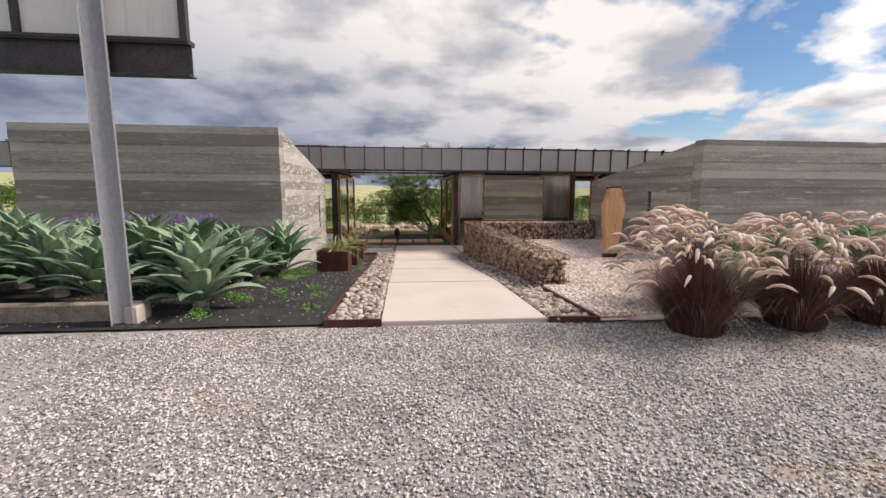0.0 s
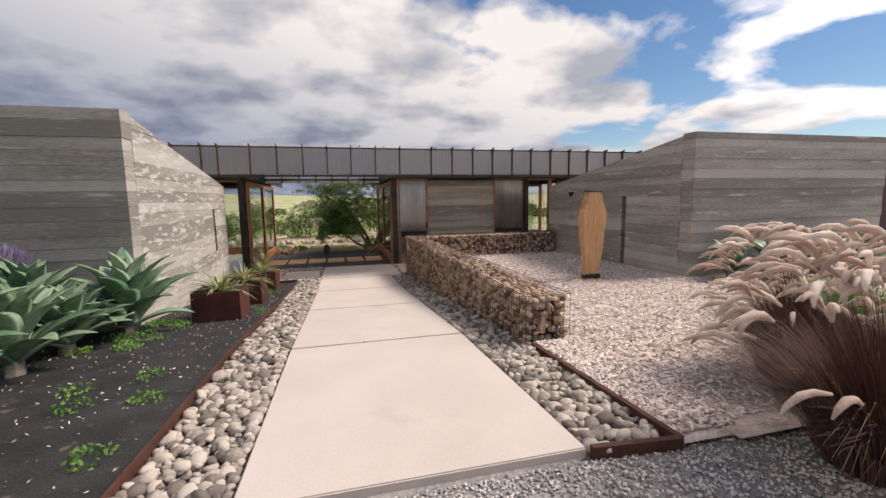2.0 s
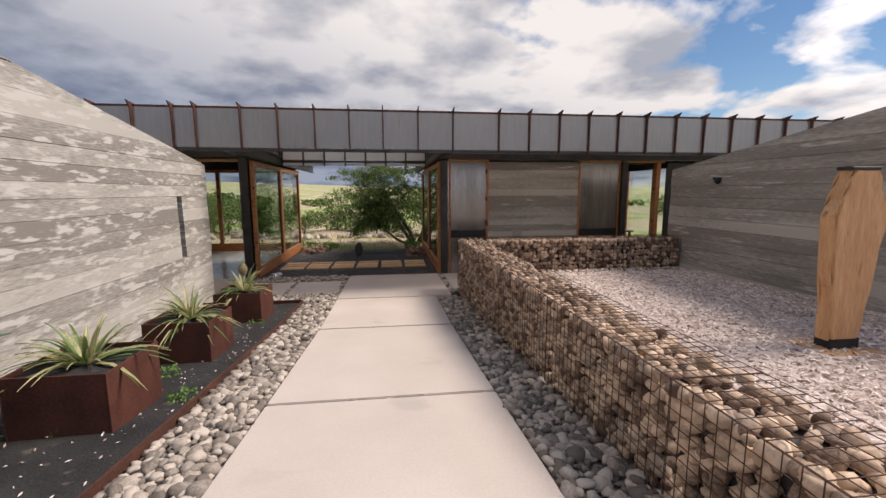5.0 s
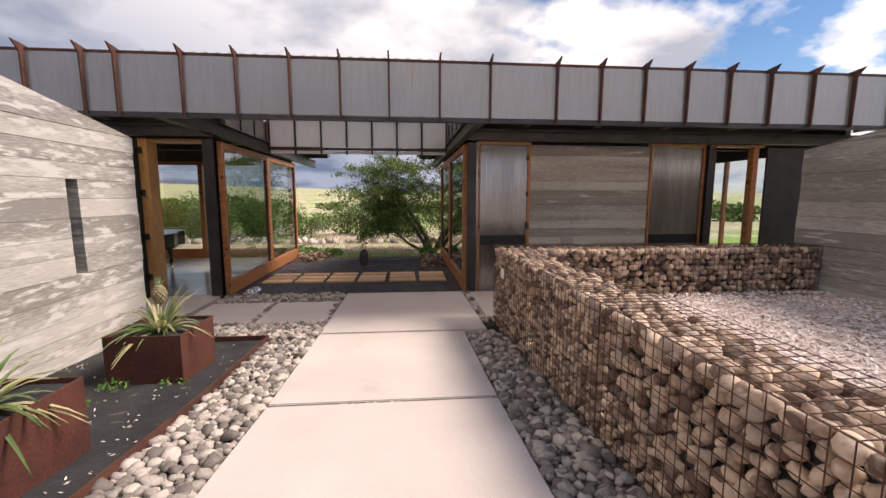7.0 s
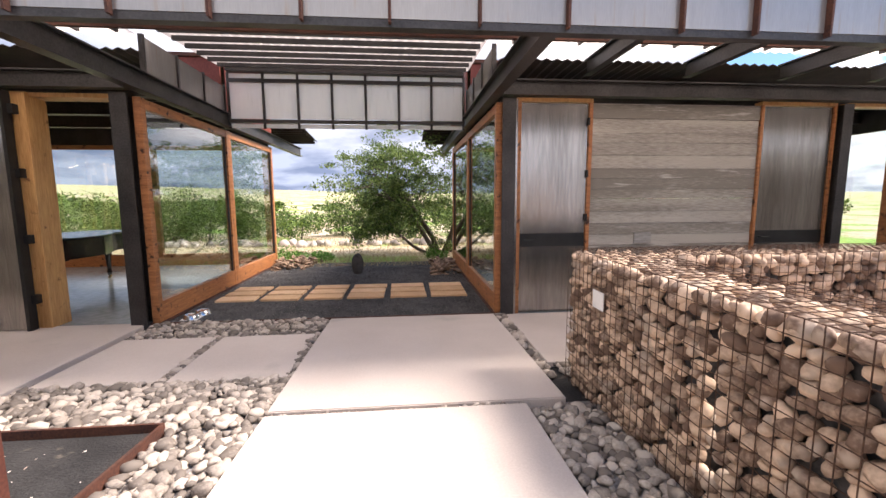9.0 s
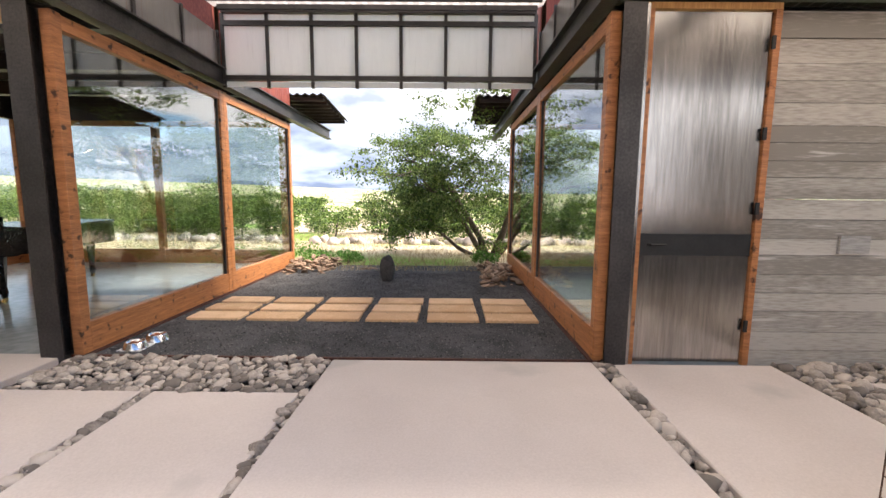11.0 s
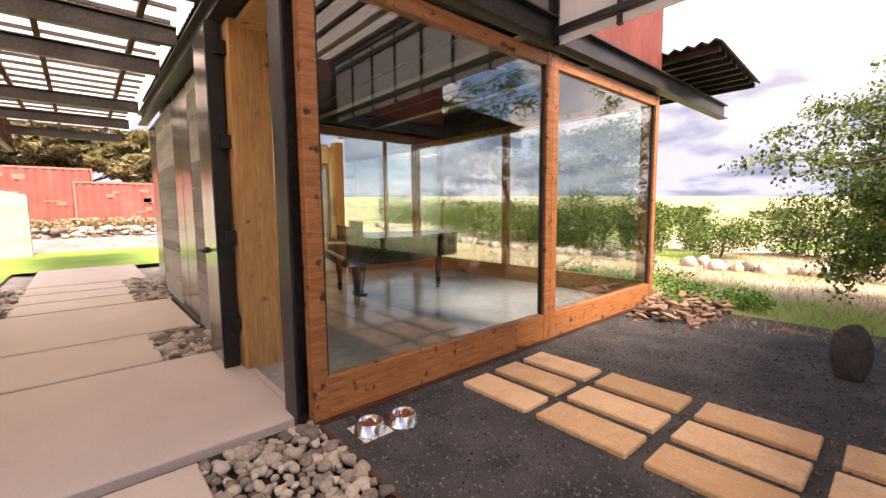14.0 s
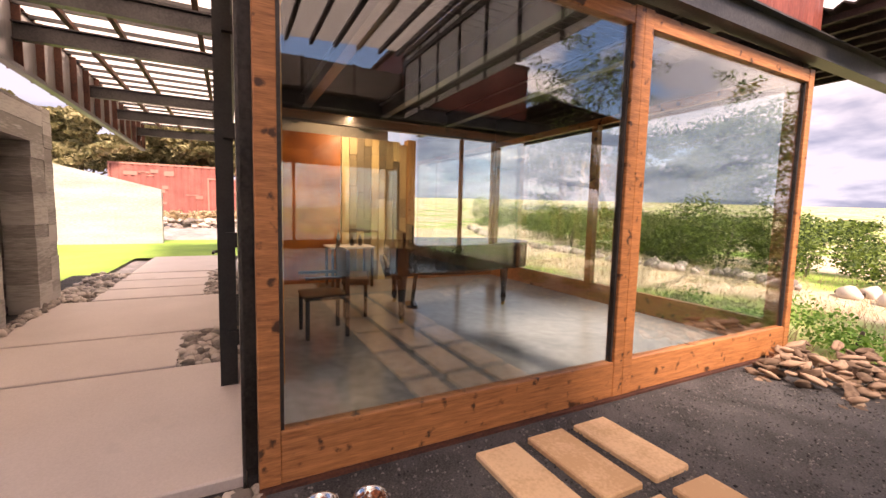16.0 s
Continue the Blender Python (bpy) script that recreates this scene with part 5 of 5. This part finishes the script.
# ---- court: pavers, bowls, basalt, rock piles ----
bm = bmesh.new()
add_box(bm, -0.3, 0.3, -0.14, 0.14, -0.03, 0.022, bevel=0.008)
pv = to_mesh("paver", bm, M["sand_paver"])
court = tagged(new("stepping_pavers"), "rows of sandstone stepping pavers set in black lava gravel", "pavers")
for i in range(6):
    for j in range(3):
        piece("paver", pv, court, pose(-1.96 + i * 0.69 + rng.uniform(-0.01, 0.01), 18.05 + j * 0.375, FLOOR + 0.012, 0, 0, rng.uniform(-1, 1)))
for x, y in ((-2.18, 17.03), (-2.13, 17.25)):
    bowl = thing("pet_bowl", "stainless steel pet bowl filled with brown kibble", "bowl", (x, y, FLOOR), "pet bowls")
    bm = bmesh.new()
    prof = [(0.105, 0.0), (0.082, 0.062), (0.078, 0.066), (0.07, 0.06), (0.055, 0.025), (0.0, 0.022)]
    rings = [[bm.verts.new((r * math.cos(6.283 * k / 20), r * math.sin(6.283 * k / 20), z)) for k in range(20)] for r, z in prof[:-1]]
    for a, b in zip(rings, rings[1:]):
        for k in range(20):
            bm.faces.new((a[k], a[(k + 1) % 20], b[(k + 1) % 20], b[k]))
    bm.faces.new(rings[-1])
    part("dish", bm, M["metal_bowl"], bowl, smooth=True)
    bm = bmesh.new()
    for k in range(40):
        a, q = rng.uniform(0, 6.283), rng.random() ** 0.5 * 0.058
        bmesh.ops.create_icosphere(bm, subdivisions=1, radius=0.009, matrix=Matrix.Translation((q * math.cos(a), q * math.sin(a), 0.045 + rng.uniform(0, 0.008))))
    part("kibble", bm, M["kibble"], bowl, "brown dry kibble", True)
tagged(boxes("bowl_tray", [(-2.29, -2.07, 16.93, 17.13, FLOOR - 0.004, FLOOR + 0.006)], M["white"]), "flat pale tray under the bowls", "tray")
stele = stone_mesh("basalt_stele", 7, M["rock"], 1.0, 0.12, 2)
ob = new("basalt_stele", stele)
ob.matrix_world = Matrix.LocRotScale((-0.28, 20.28, FLOOR + 0.2), None, (0.26, 0.24, 0.6))
tagged(ob, "upright black basalt standing stone in the lava gravel", "stone")
for k, (x, y, s) in enumerate(((-0.75, 21.6, .5), (0.9, 21.4, .28), (-1.2, 21.8, .35), (1.15, 21.5, .2))):
    ob = new("boulder", FIELD[k])
    ob.matrix_world = Matrix.LocRotScale((x, y, FLOOR - 0.1), Euler((0, 0, k)), (s, s * .7, s * .6))
    tagged(ob, "low brown boulder at the edge of the lava gravel", "boulder", "boulders")
for x0, x1, y0, y1, h in ((-2.36, -1.55, 20.7, 22.2, 0.42), (1.35, 1.93, 19.8, 21.6, 0.42)):
    pile = tagged(new("rock_pile"), "retaining pile of brown field stones at the pavilion corner", "stones")
    for k in range(210):
        f = rng.random()
        x, y, s = rng.uniform(x0, x1), rng.uniform(y0, y1), rng.uniform(0.1, 0.22)
        piece("stone", rng.choice(FIELD), pile, Matrix.LocRotScale((x, y, FLOOR - 0.25 + f * h * (1 if y > y0 + .15 else .6)), Euler((rng.uniform(-.6, .6), rng.uniform(-.6, .6), rng.uniform(0, 6))), (s, s * .8, s * .42)))

# ---- foliage ----


def leaf_cloud(verts, faces, centre, radii, n, lo, hi, rng, shell=0.35):
    for k in range(n):
        d = Vector((rng.gauss(0, 1), rng.gauss(0, 1), rng.gauss(0, 1))).normalized() * (shell + (1 - shell) * rng.random()) ** 0.6
        p = Vector((centre[0] + d.x * radii[0], centre[1] + d.y * radii[1], centre[2] + d.z * radii[2]))
        a = Vector((rng.uniform(-1, 1), rng.uniform(-1, 1), rng.uniform(-0.6, 0.6))).normalized()
        s = a.orthogonal().normalized()
        s = Matrix.Rotation(rng.uniform(0, 6.28), 3, a) @ s
        ln, w = rng.uniform(lo, hi), rng.uniform(lo, hi) * 0.38
        b = len(verts)
        verts += [p - a * ln / 2, p + s * w, p + a * ln / 2, p - s * w]
        faces.append((b, b + 1, b + 2, b + 3))


def tree(name, label, at, spread, height, rng, leaf, n_leaf=26, fork=0.35, levels=4, size=(0.05, 0.12), first=7):
    root = thing(name, label, "tree", at, "trees")
    bm = bmesh.new()
    tips = []

    def limb(p, d, ln, r, level):
        pts, radii = [p], [r]
        q, dd = p, d
        for i in range(4):
            dd = (dd + Vector((rng.uniform(-.28, .28), rng.uniform(-.28, .28), rng.uniform(-.12, .16)))).normalized()
            q = q + dd * ln / 4
            pts.append(q)
            radii.append(r * (1 - 0.12 * (i + 1)))
        add_tube(bm, pts, radii, 6 if level < 2 else 4)
        if level >= levels - 2:
            tips.extend(pts[2:])
        if level < levels - 1:
            for k in range(3 if level else first):
                a = rng.uniform(0, 6.283) if level else 6.283 * k / first + rng.uniform(-.3, .3)
                flat = Vector((math.cos(a) * spread, math.sin(a) * spread, rng.uniform(-0.05, 0.75))).normalized()
                nd = (dd * 0.45 + flat).normalized()
                limb(pts[rng.choice((2, 3, 4))], nd, ln * rng.uniform(0.6, 0.85) if level else height * rng.uniform(.38, .5), radii[3] * 0.62, level + 1)

    limb(Vector((0, 0, -0.2)), Vector((0.05, 0, 1)), height * fork, height * 0.032, 0)
    part("trunk", bm, M["bark"], root, "dark branching trunk", True)
    verts, faces = [], []
    for p in tips:
        leaf_cloud(verts, faces, p, (0.48, 0.48, 0.2), n_leaf, *size, rng, 0.05)
    ob = mass("crown", verts, faces, leaf)
    ob.parent = root
    ob["kind"] = "stuff"
    return root


r4 = random.Random(11)


def spreading_tree(at, rng):
    """Several crooked stems from one foot, long near-level limbs in tiers and fine leaf sprays on every twig."""
    root = thing("spreading_tree", "spreading fine-leaved tree with dark crooked limbs behind the court", "tree", at, "trees")
    bm = bmesh.new()
    sprays = []

    def limb(p, d, ln, r, level, rise):
        pts, radii = [Vector(p)], [r]
        n = 5
        for i in range(n):
            d = (d + Vector((rng.uniform(-.32, .32), rng.uniform(-.32, .32), rng.uniform(-.25, .25) + rise))).normalized()
            pts.append(pts[-1] + d * ln / n)
            radii.append(r * (1 - 0.14 * (i + 1)))
        add_tube(bm, pts, radii, 7 if level == 0 else 5 if level == 1 else 3)
        if level >= 2:
            sprays.extend(pts[2:])
        if level < 3:
            for k in range((7, 6, 4)[level]):
                i = rng.randint(3 if level == 0 else 1, n)
                a = rng.uniform(0, 6.283)
                side = Vector((math.cos(a), math.sin(a), rng.uniform(-0.2, 0.35)))
                limb(pts[i], (d * 0.35 + side).normalized(), ln * rng.uniform(.45, .66), max(0.006, radii[i] * 0.55), level + 1, (0.03, 0.0, -0.02)[level])

    for dx, dy, dz, ln, r in ((-0.8, -0.1, 0.75, 2.5, 0.08), (-0.35, 0.3, 1.0, 2.9, 0.09), (0.15, -0.1, 1.0, 3.2, 0.1), (0.6, 0.15, 0.9, 2.5, 0.08), (-0.95, 0.1, 0.5, 2.1, 0.06)):
        limb((dx * 0.1, dy * 0.1, -0.15), Vector((dx, dy, dz)).normalized(), ln, r, 0, 0.05)
    part("trunk", bm, M["bark"], root, "dark crooked branching stems", True)
    verts, faces = [], []
    for p in sprays:
        leaf_cloud(verts, faces, p, (0.22, 0.22, 0.09), 13, 0.03, 0.075, rng, 0.05)
    ob = mass("crown", verts, faces, M["tree_leaf"])
    ob.parent = root
    ob["kind"] = "stuff"
    root.scale = (1.12, 1.12, 1.42)


spreading_tree((2.0, 25.2, far_z(2.0, 25.2)), r4)


def bush(x, y, z, rx, rz, label, leaf, n, lo, hi, group):
    root = thing("bush", label, "bush", (x, y, z), group)
    verts, faces = [], []
    for k in range(7):
        a = rng.uniform(0, 6.28)
        leaf_cloud(verts, faces, (math.cos(a) * rx * .55, math.sin(a) * rx * .55, rz * rng.uniform(.2, .7)), (rx * .55, rx * .55, rz * .38), n // 7, lo, hi, rng)
    ob = mass("foliage", verts, faces, leaf)
    ob.parent = root
    ob["kind"] = "stuff"
    bm = bmesh.new()
    add_tube(bm, [(0, 0, -.1), (.1 * rx, .05 * rx, rz * .6)], [0.05, 0.02], 5)
    part("stem", bm, M["bark"], root)


for k in range(56):
    x = rng.uniform(-34, 16)
    y = rng.uniform(31, 37) + 0.15 * abs(x)
    bush(x, y, far_z(x, y) - .05, rng.uniform(0.9, 2.2), rng.uniform(1.2, 2.9), "dense bright green shrub in the meadow hedge", M["shrub"], 2600, 0.05, 0.14, "meadow shrubs")
for k in range(40):
    x, y = rng.uniform(-70, 60), rng.uniform(45, 95)
    bush(x, y, far_z(x, y) - .1, rng.uniform(2, 4), rng.uniform(1.4, 2.6), "olive shrub on the far slope", M["shrub"], 500, 0.3, 0.6, "far shrubs")
for x, y, s in ((-2.3, 23.1, .5), (-1.6, 23.0, .35), (2.6, 22.8, .4), (-3.4, 23.4, .6), (-4.6, 23.2, .5), (1.7, 23.2, .35)):
    bush(x, y, far_z(x, y), s, s * .9, "low grey-green bush by the rock pile", M["weed"], 700, 0.03, 0.08, "low bushes")
verts, faces = [], []
for k in range(34000):
    x, y = rng.uniform(-14, 12), 21.3 + 14 * rng.random() ** 1.4
    if -9.6 < x < -2.4 and y < 22.2 or x > 2 and y < 22.2:
        continue
    z, h, a = far_z(x, y) - .03, rng.uniform(.05, .2), rng.uniform(0, 6.28)
    w = rng.uniform(.003, .009)
    b = len(verts)
    verts += [(x - w * math.cos(a), y - w * math.sin(a), z), (x + w * math.cos(a), y + w * math.sin(a), z), (x + rng.uniform(-.12, .12), y + rng.uniform(-.1, .1), z + h)]
    faces.append((b, b + 1, b + 2))
tagged(mass("tall_grass", verts, faces, M["blade_dry"]), "dry straw-coloured tall grass beyond the court", "grass", kind="stuff")
stones = []
for k in range(160):
    x = rng.uniform(-26, 8)
    y = 29.2 + rng.uniform(-.5, .5) + .1 * abs(x)
    s = rng.uniform(.25, .6)
    stones.append(Matrix.LocRotScale((x, y, far_z(x, y) + .05), Euler((0, 0, rng.uniform(0, 6))), (s, s, s)))
tagged(stone_mass("field_rocks", stones, M["cobble_far"], FIELD), "line of grey lava rocks in the meadow", "rocks", kind="stuff")

# ---- music room ----
GRAND = [(0, 0), (1.5, 0), (1.5, .55), (1.44, .95), (1.2, 1.3), (.98, 1.55), (.9, 1.85), (.72, 2.03), (.45, 2.08), (.15, 2.0), (0, 1.8)]
piano = thing("grand_piano", "black lacquered grand piano with its lid closed on the concrete floor", "piano", (-6.38, 18.78, FLOOR + 0.015))
piano.rotation_euler = (0, 0, radians(-16.4))
bm = bmesh.new()
add_prism(bm, GRAND, 0.32, Matrix.Translation((0, 0, 0.62)))
part("case", bm, M["black"], piano)
bm = bmesh.new()
add_prism(bm, [(u * 1.015 - .01, v * 1.01 + (.32 if v < .1 else 0)) for u, v in GRAND], 0.025, Matrix.Translation((0, 0, 0.955)))
part("lid", bm, M["black"], piano)
boxes("key_slip", [(0.02, 1.48, -0.06, 0.3, 0.6, 0.7)], M["black"], piano, bevel=.008)
boxes("keyboard", [(0.14, 1.36, -0.02, 0.14, 0.7, 0.725)], M["ivory"], piano, "ivory keyboard")
boxes("fallboard", [(0.05, 1.45, 0.15, 0.19, 0.94, 1.12)], M["black"], piano)
boxes("music_desk", [(0.35, 1.15, 0.3, 0.32, 0.98, 1.2)], M["black"], piano)
for u, v in ((0.14, 0.16), (1.36, 0.16), (0.48, 1.78)):
    leg = bmesh.new()
    add_tube(leg, [(u, v, 0.06), (u, v, 0.12), (u, v, 0.2), (u, v, 0.62)], [0.03, 0.045, 0.035, 0.07], 8)
    lg = part("leg", leg, M["black"], piano)
    c = bmesh.new()
    add_tube(c, [(u, v - .015, 0.0), (u, v + .015, 0.06)], .028, 8)
    part("castor", c, M["brass"], lg, "brass castor")
bm = bmesh.new()
for u in (0.66, 0.84):
    add_tube(bm, [(u, .42, .62), (u, .36, .1)], .015, 6)
add_box(bm, .6, .9, .26, .42, .06, .11)
part("pedal_lyre", bm, M["black"], piano)
bench = thing("piano_bench", "black padded piano bench at the keyboard", "bench", (-5.85, 18.2, FLOOR + 0.015))
bench.rotation_euler = (0, 0, radians(-16.4))
boxes("seat", [(-.38, .38, -.17, .17, .42, .5)], M["black_matt"], bench, bevel=.02)
for u in (-.33, .33):
    for v in (-.13, .13):
        boxes("leg", [(u - .022, u + .022, v - .022, v + .022, 0, .42)], M["black"], bench)
art = tagged(new("art_partition"), "partition with amber-red artwork and upright painted planks", "partition")
boxes("panel", [(-8.35, -8.2, 17.05, 18.55, FLOOR + .015, 1.95)], M["art_red"], art, "glossy amber and red artwork")
for k in range(9):
    y = 18.57 + k * .145
    z0 = FLOOR + .015
    while z0 < 1.9:
        z1 = min(1.95, z0 + rng.uniform(.35, 1.1))
        boxes("plank", [(-8.34, -8.2 + rng.uniform(0, .03), y, y + .138, z0, z1 - .006)], M["art_plank"], art)
        z0 = z1
boxes("end_post", [(-8.36, -8.15, 19.88, 20.05, FLOOR + .015, 2.0)], M["light_wood"], art)
chair = thing("wooden_armchair", "dark wooden armchair inside the entrance", "chair", (-5.0, 17.6, FLOOR + .015))
boxes("seat", [(-.26, .26, -.24, .24, .42, .46)], M["black_matt"], chair, bevel=.01)
for u in (-.23, .23):
    for v in (-.21, .21):
        boxes("leg", [(u - .02, u + .02, v - .02, v + .02, 0, .42 if v < 0 else .95)], M["black_matt"], chair)
    boxes("armrest", [(u - .025, u + .025, -.23, .23, .64, .67)], M["black_matt"], chair)
boxes("backrest", [(-.21, .21, .2, .23, .6, .95)], M["black_matt"], chair, bevel=.01)
tb = thing("side_table", "small pale table with bottles by the artwork", "table", (-7.75, 18.6, FLOOR + .015))
boxes("tabletop", [(-.3, .3, -.4, .4, .7, .73)], M["white"], tb, bevel=.006)
for u in (-.25, .25):
    for v in (-.35, .35):
        boxes("leg", [(u - .02, u + .02, v - .02, v + .02, 0, .7)], M["black_matt"], tb)
for k, (u, h) in enumerate(((-.2, .28), (0.05, .16), (.2, .2))):
    b = thing("bottle", "dark glass bottle standing on the side table", "bottle", (-7.75, 18.6 + u, FLOOR + .745), "bottles")
    bm = bmesh.new()
    add_tube(bm, [(0, 0, 0), (0, 0, h * .6), (0, 0, h * .72), (0, 0, h)], [.035, .035, .014, .013], 10)
    part("glass_body", bm, M["black"], b, smooth=True)
lamp = tagged(new("strip_light"), "slim warm strip light above the artwork", "lamp")
boxes("housing", [(-7.75, -7.68, 17.4, 20.0, 2.22, 2.27)], M["black_matt"], lamp)
glow = bpy.data.lights.new("strip_glow", "AREA")
glow.shape, glow.size, glow.size_y, glow.energy, glow.color = "RECTANGLE", 0.06, 2.5, 28, (1.0, 0.75, 0.48)
bulb = new("strip_glow", glow)
bulb.matrix_world = look((-7.72, 18.7, 2.21), (-8.3, 18.7, 0.6))
bulb.parent = lamp
# dining table in the other pavilion
tb = thing("dining_table", "dark dining table by the rear glass", "table", (8.2, 20.2, FLOOR + .015))
boxes("tabletop", [(-1.1, 1.1, -.5, .5, .71, .75)], M["black_matt"], tb, bevel=.006)
for u in (-1, 1):
    for v in (-.4, .4):
        boxes("leg", [(u - .03, u + .03, v - .03, v + .03, 0, .71)], M["black_matt"], tb)
pot = thing("fruit_bowl", "dark bowl standing on the dining table", "bowl", (8.3, 20.1, FLOOR + .765))
bm = bmesh.new()
add_tube(bm, [(0, 0, 0), (0, 0, .05), (0, 0, .14)], [.06, .12, .16], 14)
part("bowl_body", bm, M["black_matt"], pot, smooth=True)

# ---- beyond the walkway ----
wall = bmesh.new()
add_prism(wall, [(9.0, -1.0), (14.5, -1.0), (14.5, 1.15), (9.0, 2.5)], 0.3, Matrix(((0, 0, 1, -18.7), (1, 0, 0, 0), (0, 1, 0, 0), (0, 0, 0, 1))))
setting(part("wall_garden", wall, M["concrete_pale"]), "pale weathered garden wall with a sloping top on the lawn", "wall")
dry = tagged(new("dry_stone_wall"), "low dry-stone wall of grey lava rock behind the lawn", "wall")
for k in range(240):
    y, z, s = rng.uniform(11, 20), rng.uniform(-.75, -.05), rng.uniform(.25, .45)
    piece("stone", rng.choice(COBBLES), dry, Matrix.LocRotScale((-23 + rng.uniform(-.15, .15) - (z + .75) * .2, y, z), Euler((rng.uniform(-.5, .5), 0, rng.uniform(0, 6))), (s, s, s * .8)))
for k in range(14):
    bush(-24.6 + rng.uniform(-.6, .6), 11 + k * .7, -.25, .6, .6, "dry yellow grass tuft on the bank", M["blade_dry"], 350, .08, .25, "bank grass tufts")
for x, y0, y1, z0, h in ((-31, 10.5, 16.3, .35, 2.7), (-29.5, 15.6, 21.5, .35, 1.9)):
    con = tagged(new("shipping_container"), "weathered dull red steel container on the bank", "container", "red containers")
    bm = bmesh.new()
    n = int((y1 - y0) / .12)
    prev = None
    for i in range(n + 1):
        xx = x + (.05 if i % 3 else 0)
        cur = [bm.verts.new((xx, y0 + i * .12, z0 - .4)), bm.verts.new((xx, y0 + i * .12, z0 + h - .1))]
        if prev:
            bm.faces.new((prev[0], cur[0], cur[1], prev[1]))
        prev = cur
    part("corrugated_side", bm, M["red_box"], con)
    boxes("frame", [(x - 2.3, x + .08, y0 - .08, y1 + .08, z0 + h - .1, z0 + h), (x - 2.3, x + .08, y0 - .08, y0 - .002, z0 - .5, z0 + h - .102), (x - 2.3, x + .08, y1 + .002, y1 + .08, z0 - .5, z0 + h - .102)], M["red_box"], con)
    for k in range(14):
        yy, zz = rng.uniform(y0 + .3, y1 - .6), rng.uniform(z0 + .2, z0 + h - .5)
        boxes("patch", [(x + .06, x + .075, yy, yy + rng.uniform(.3, .7), zz, zz + rng.uniform(.04, .3))], M["red_box"], con)
r5 = random.Random(21)
for x, y, h in ((-36, 8, 7.5), (-38, 14, 8.5), (-37, 20, 7), (-35, 3, 8), (-42, 26, 8)):
    tree("feathery_tree", "dusty olive feathery tree behind the containers", (x, y, 0.5), 0.8, h, r5, M["far_leaf"], 110, .2, 4, (.25, .7), 9)
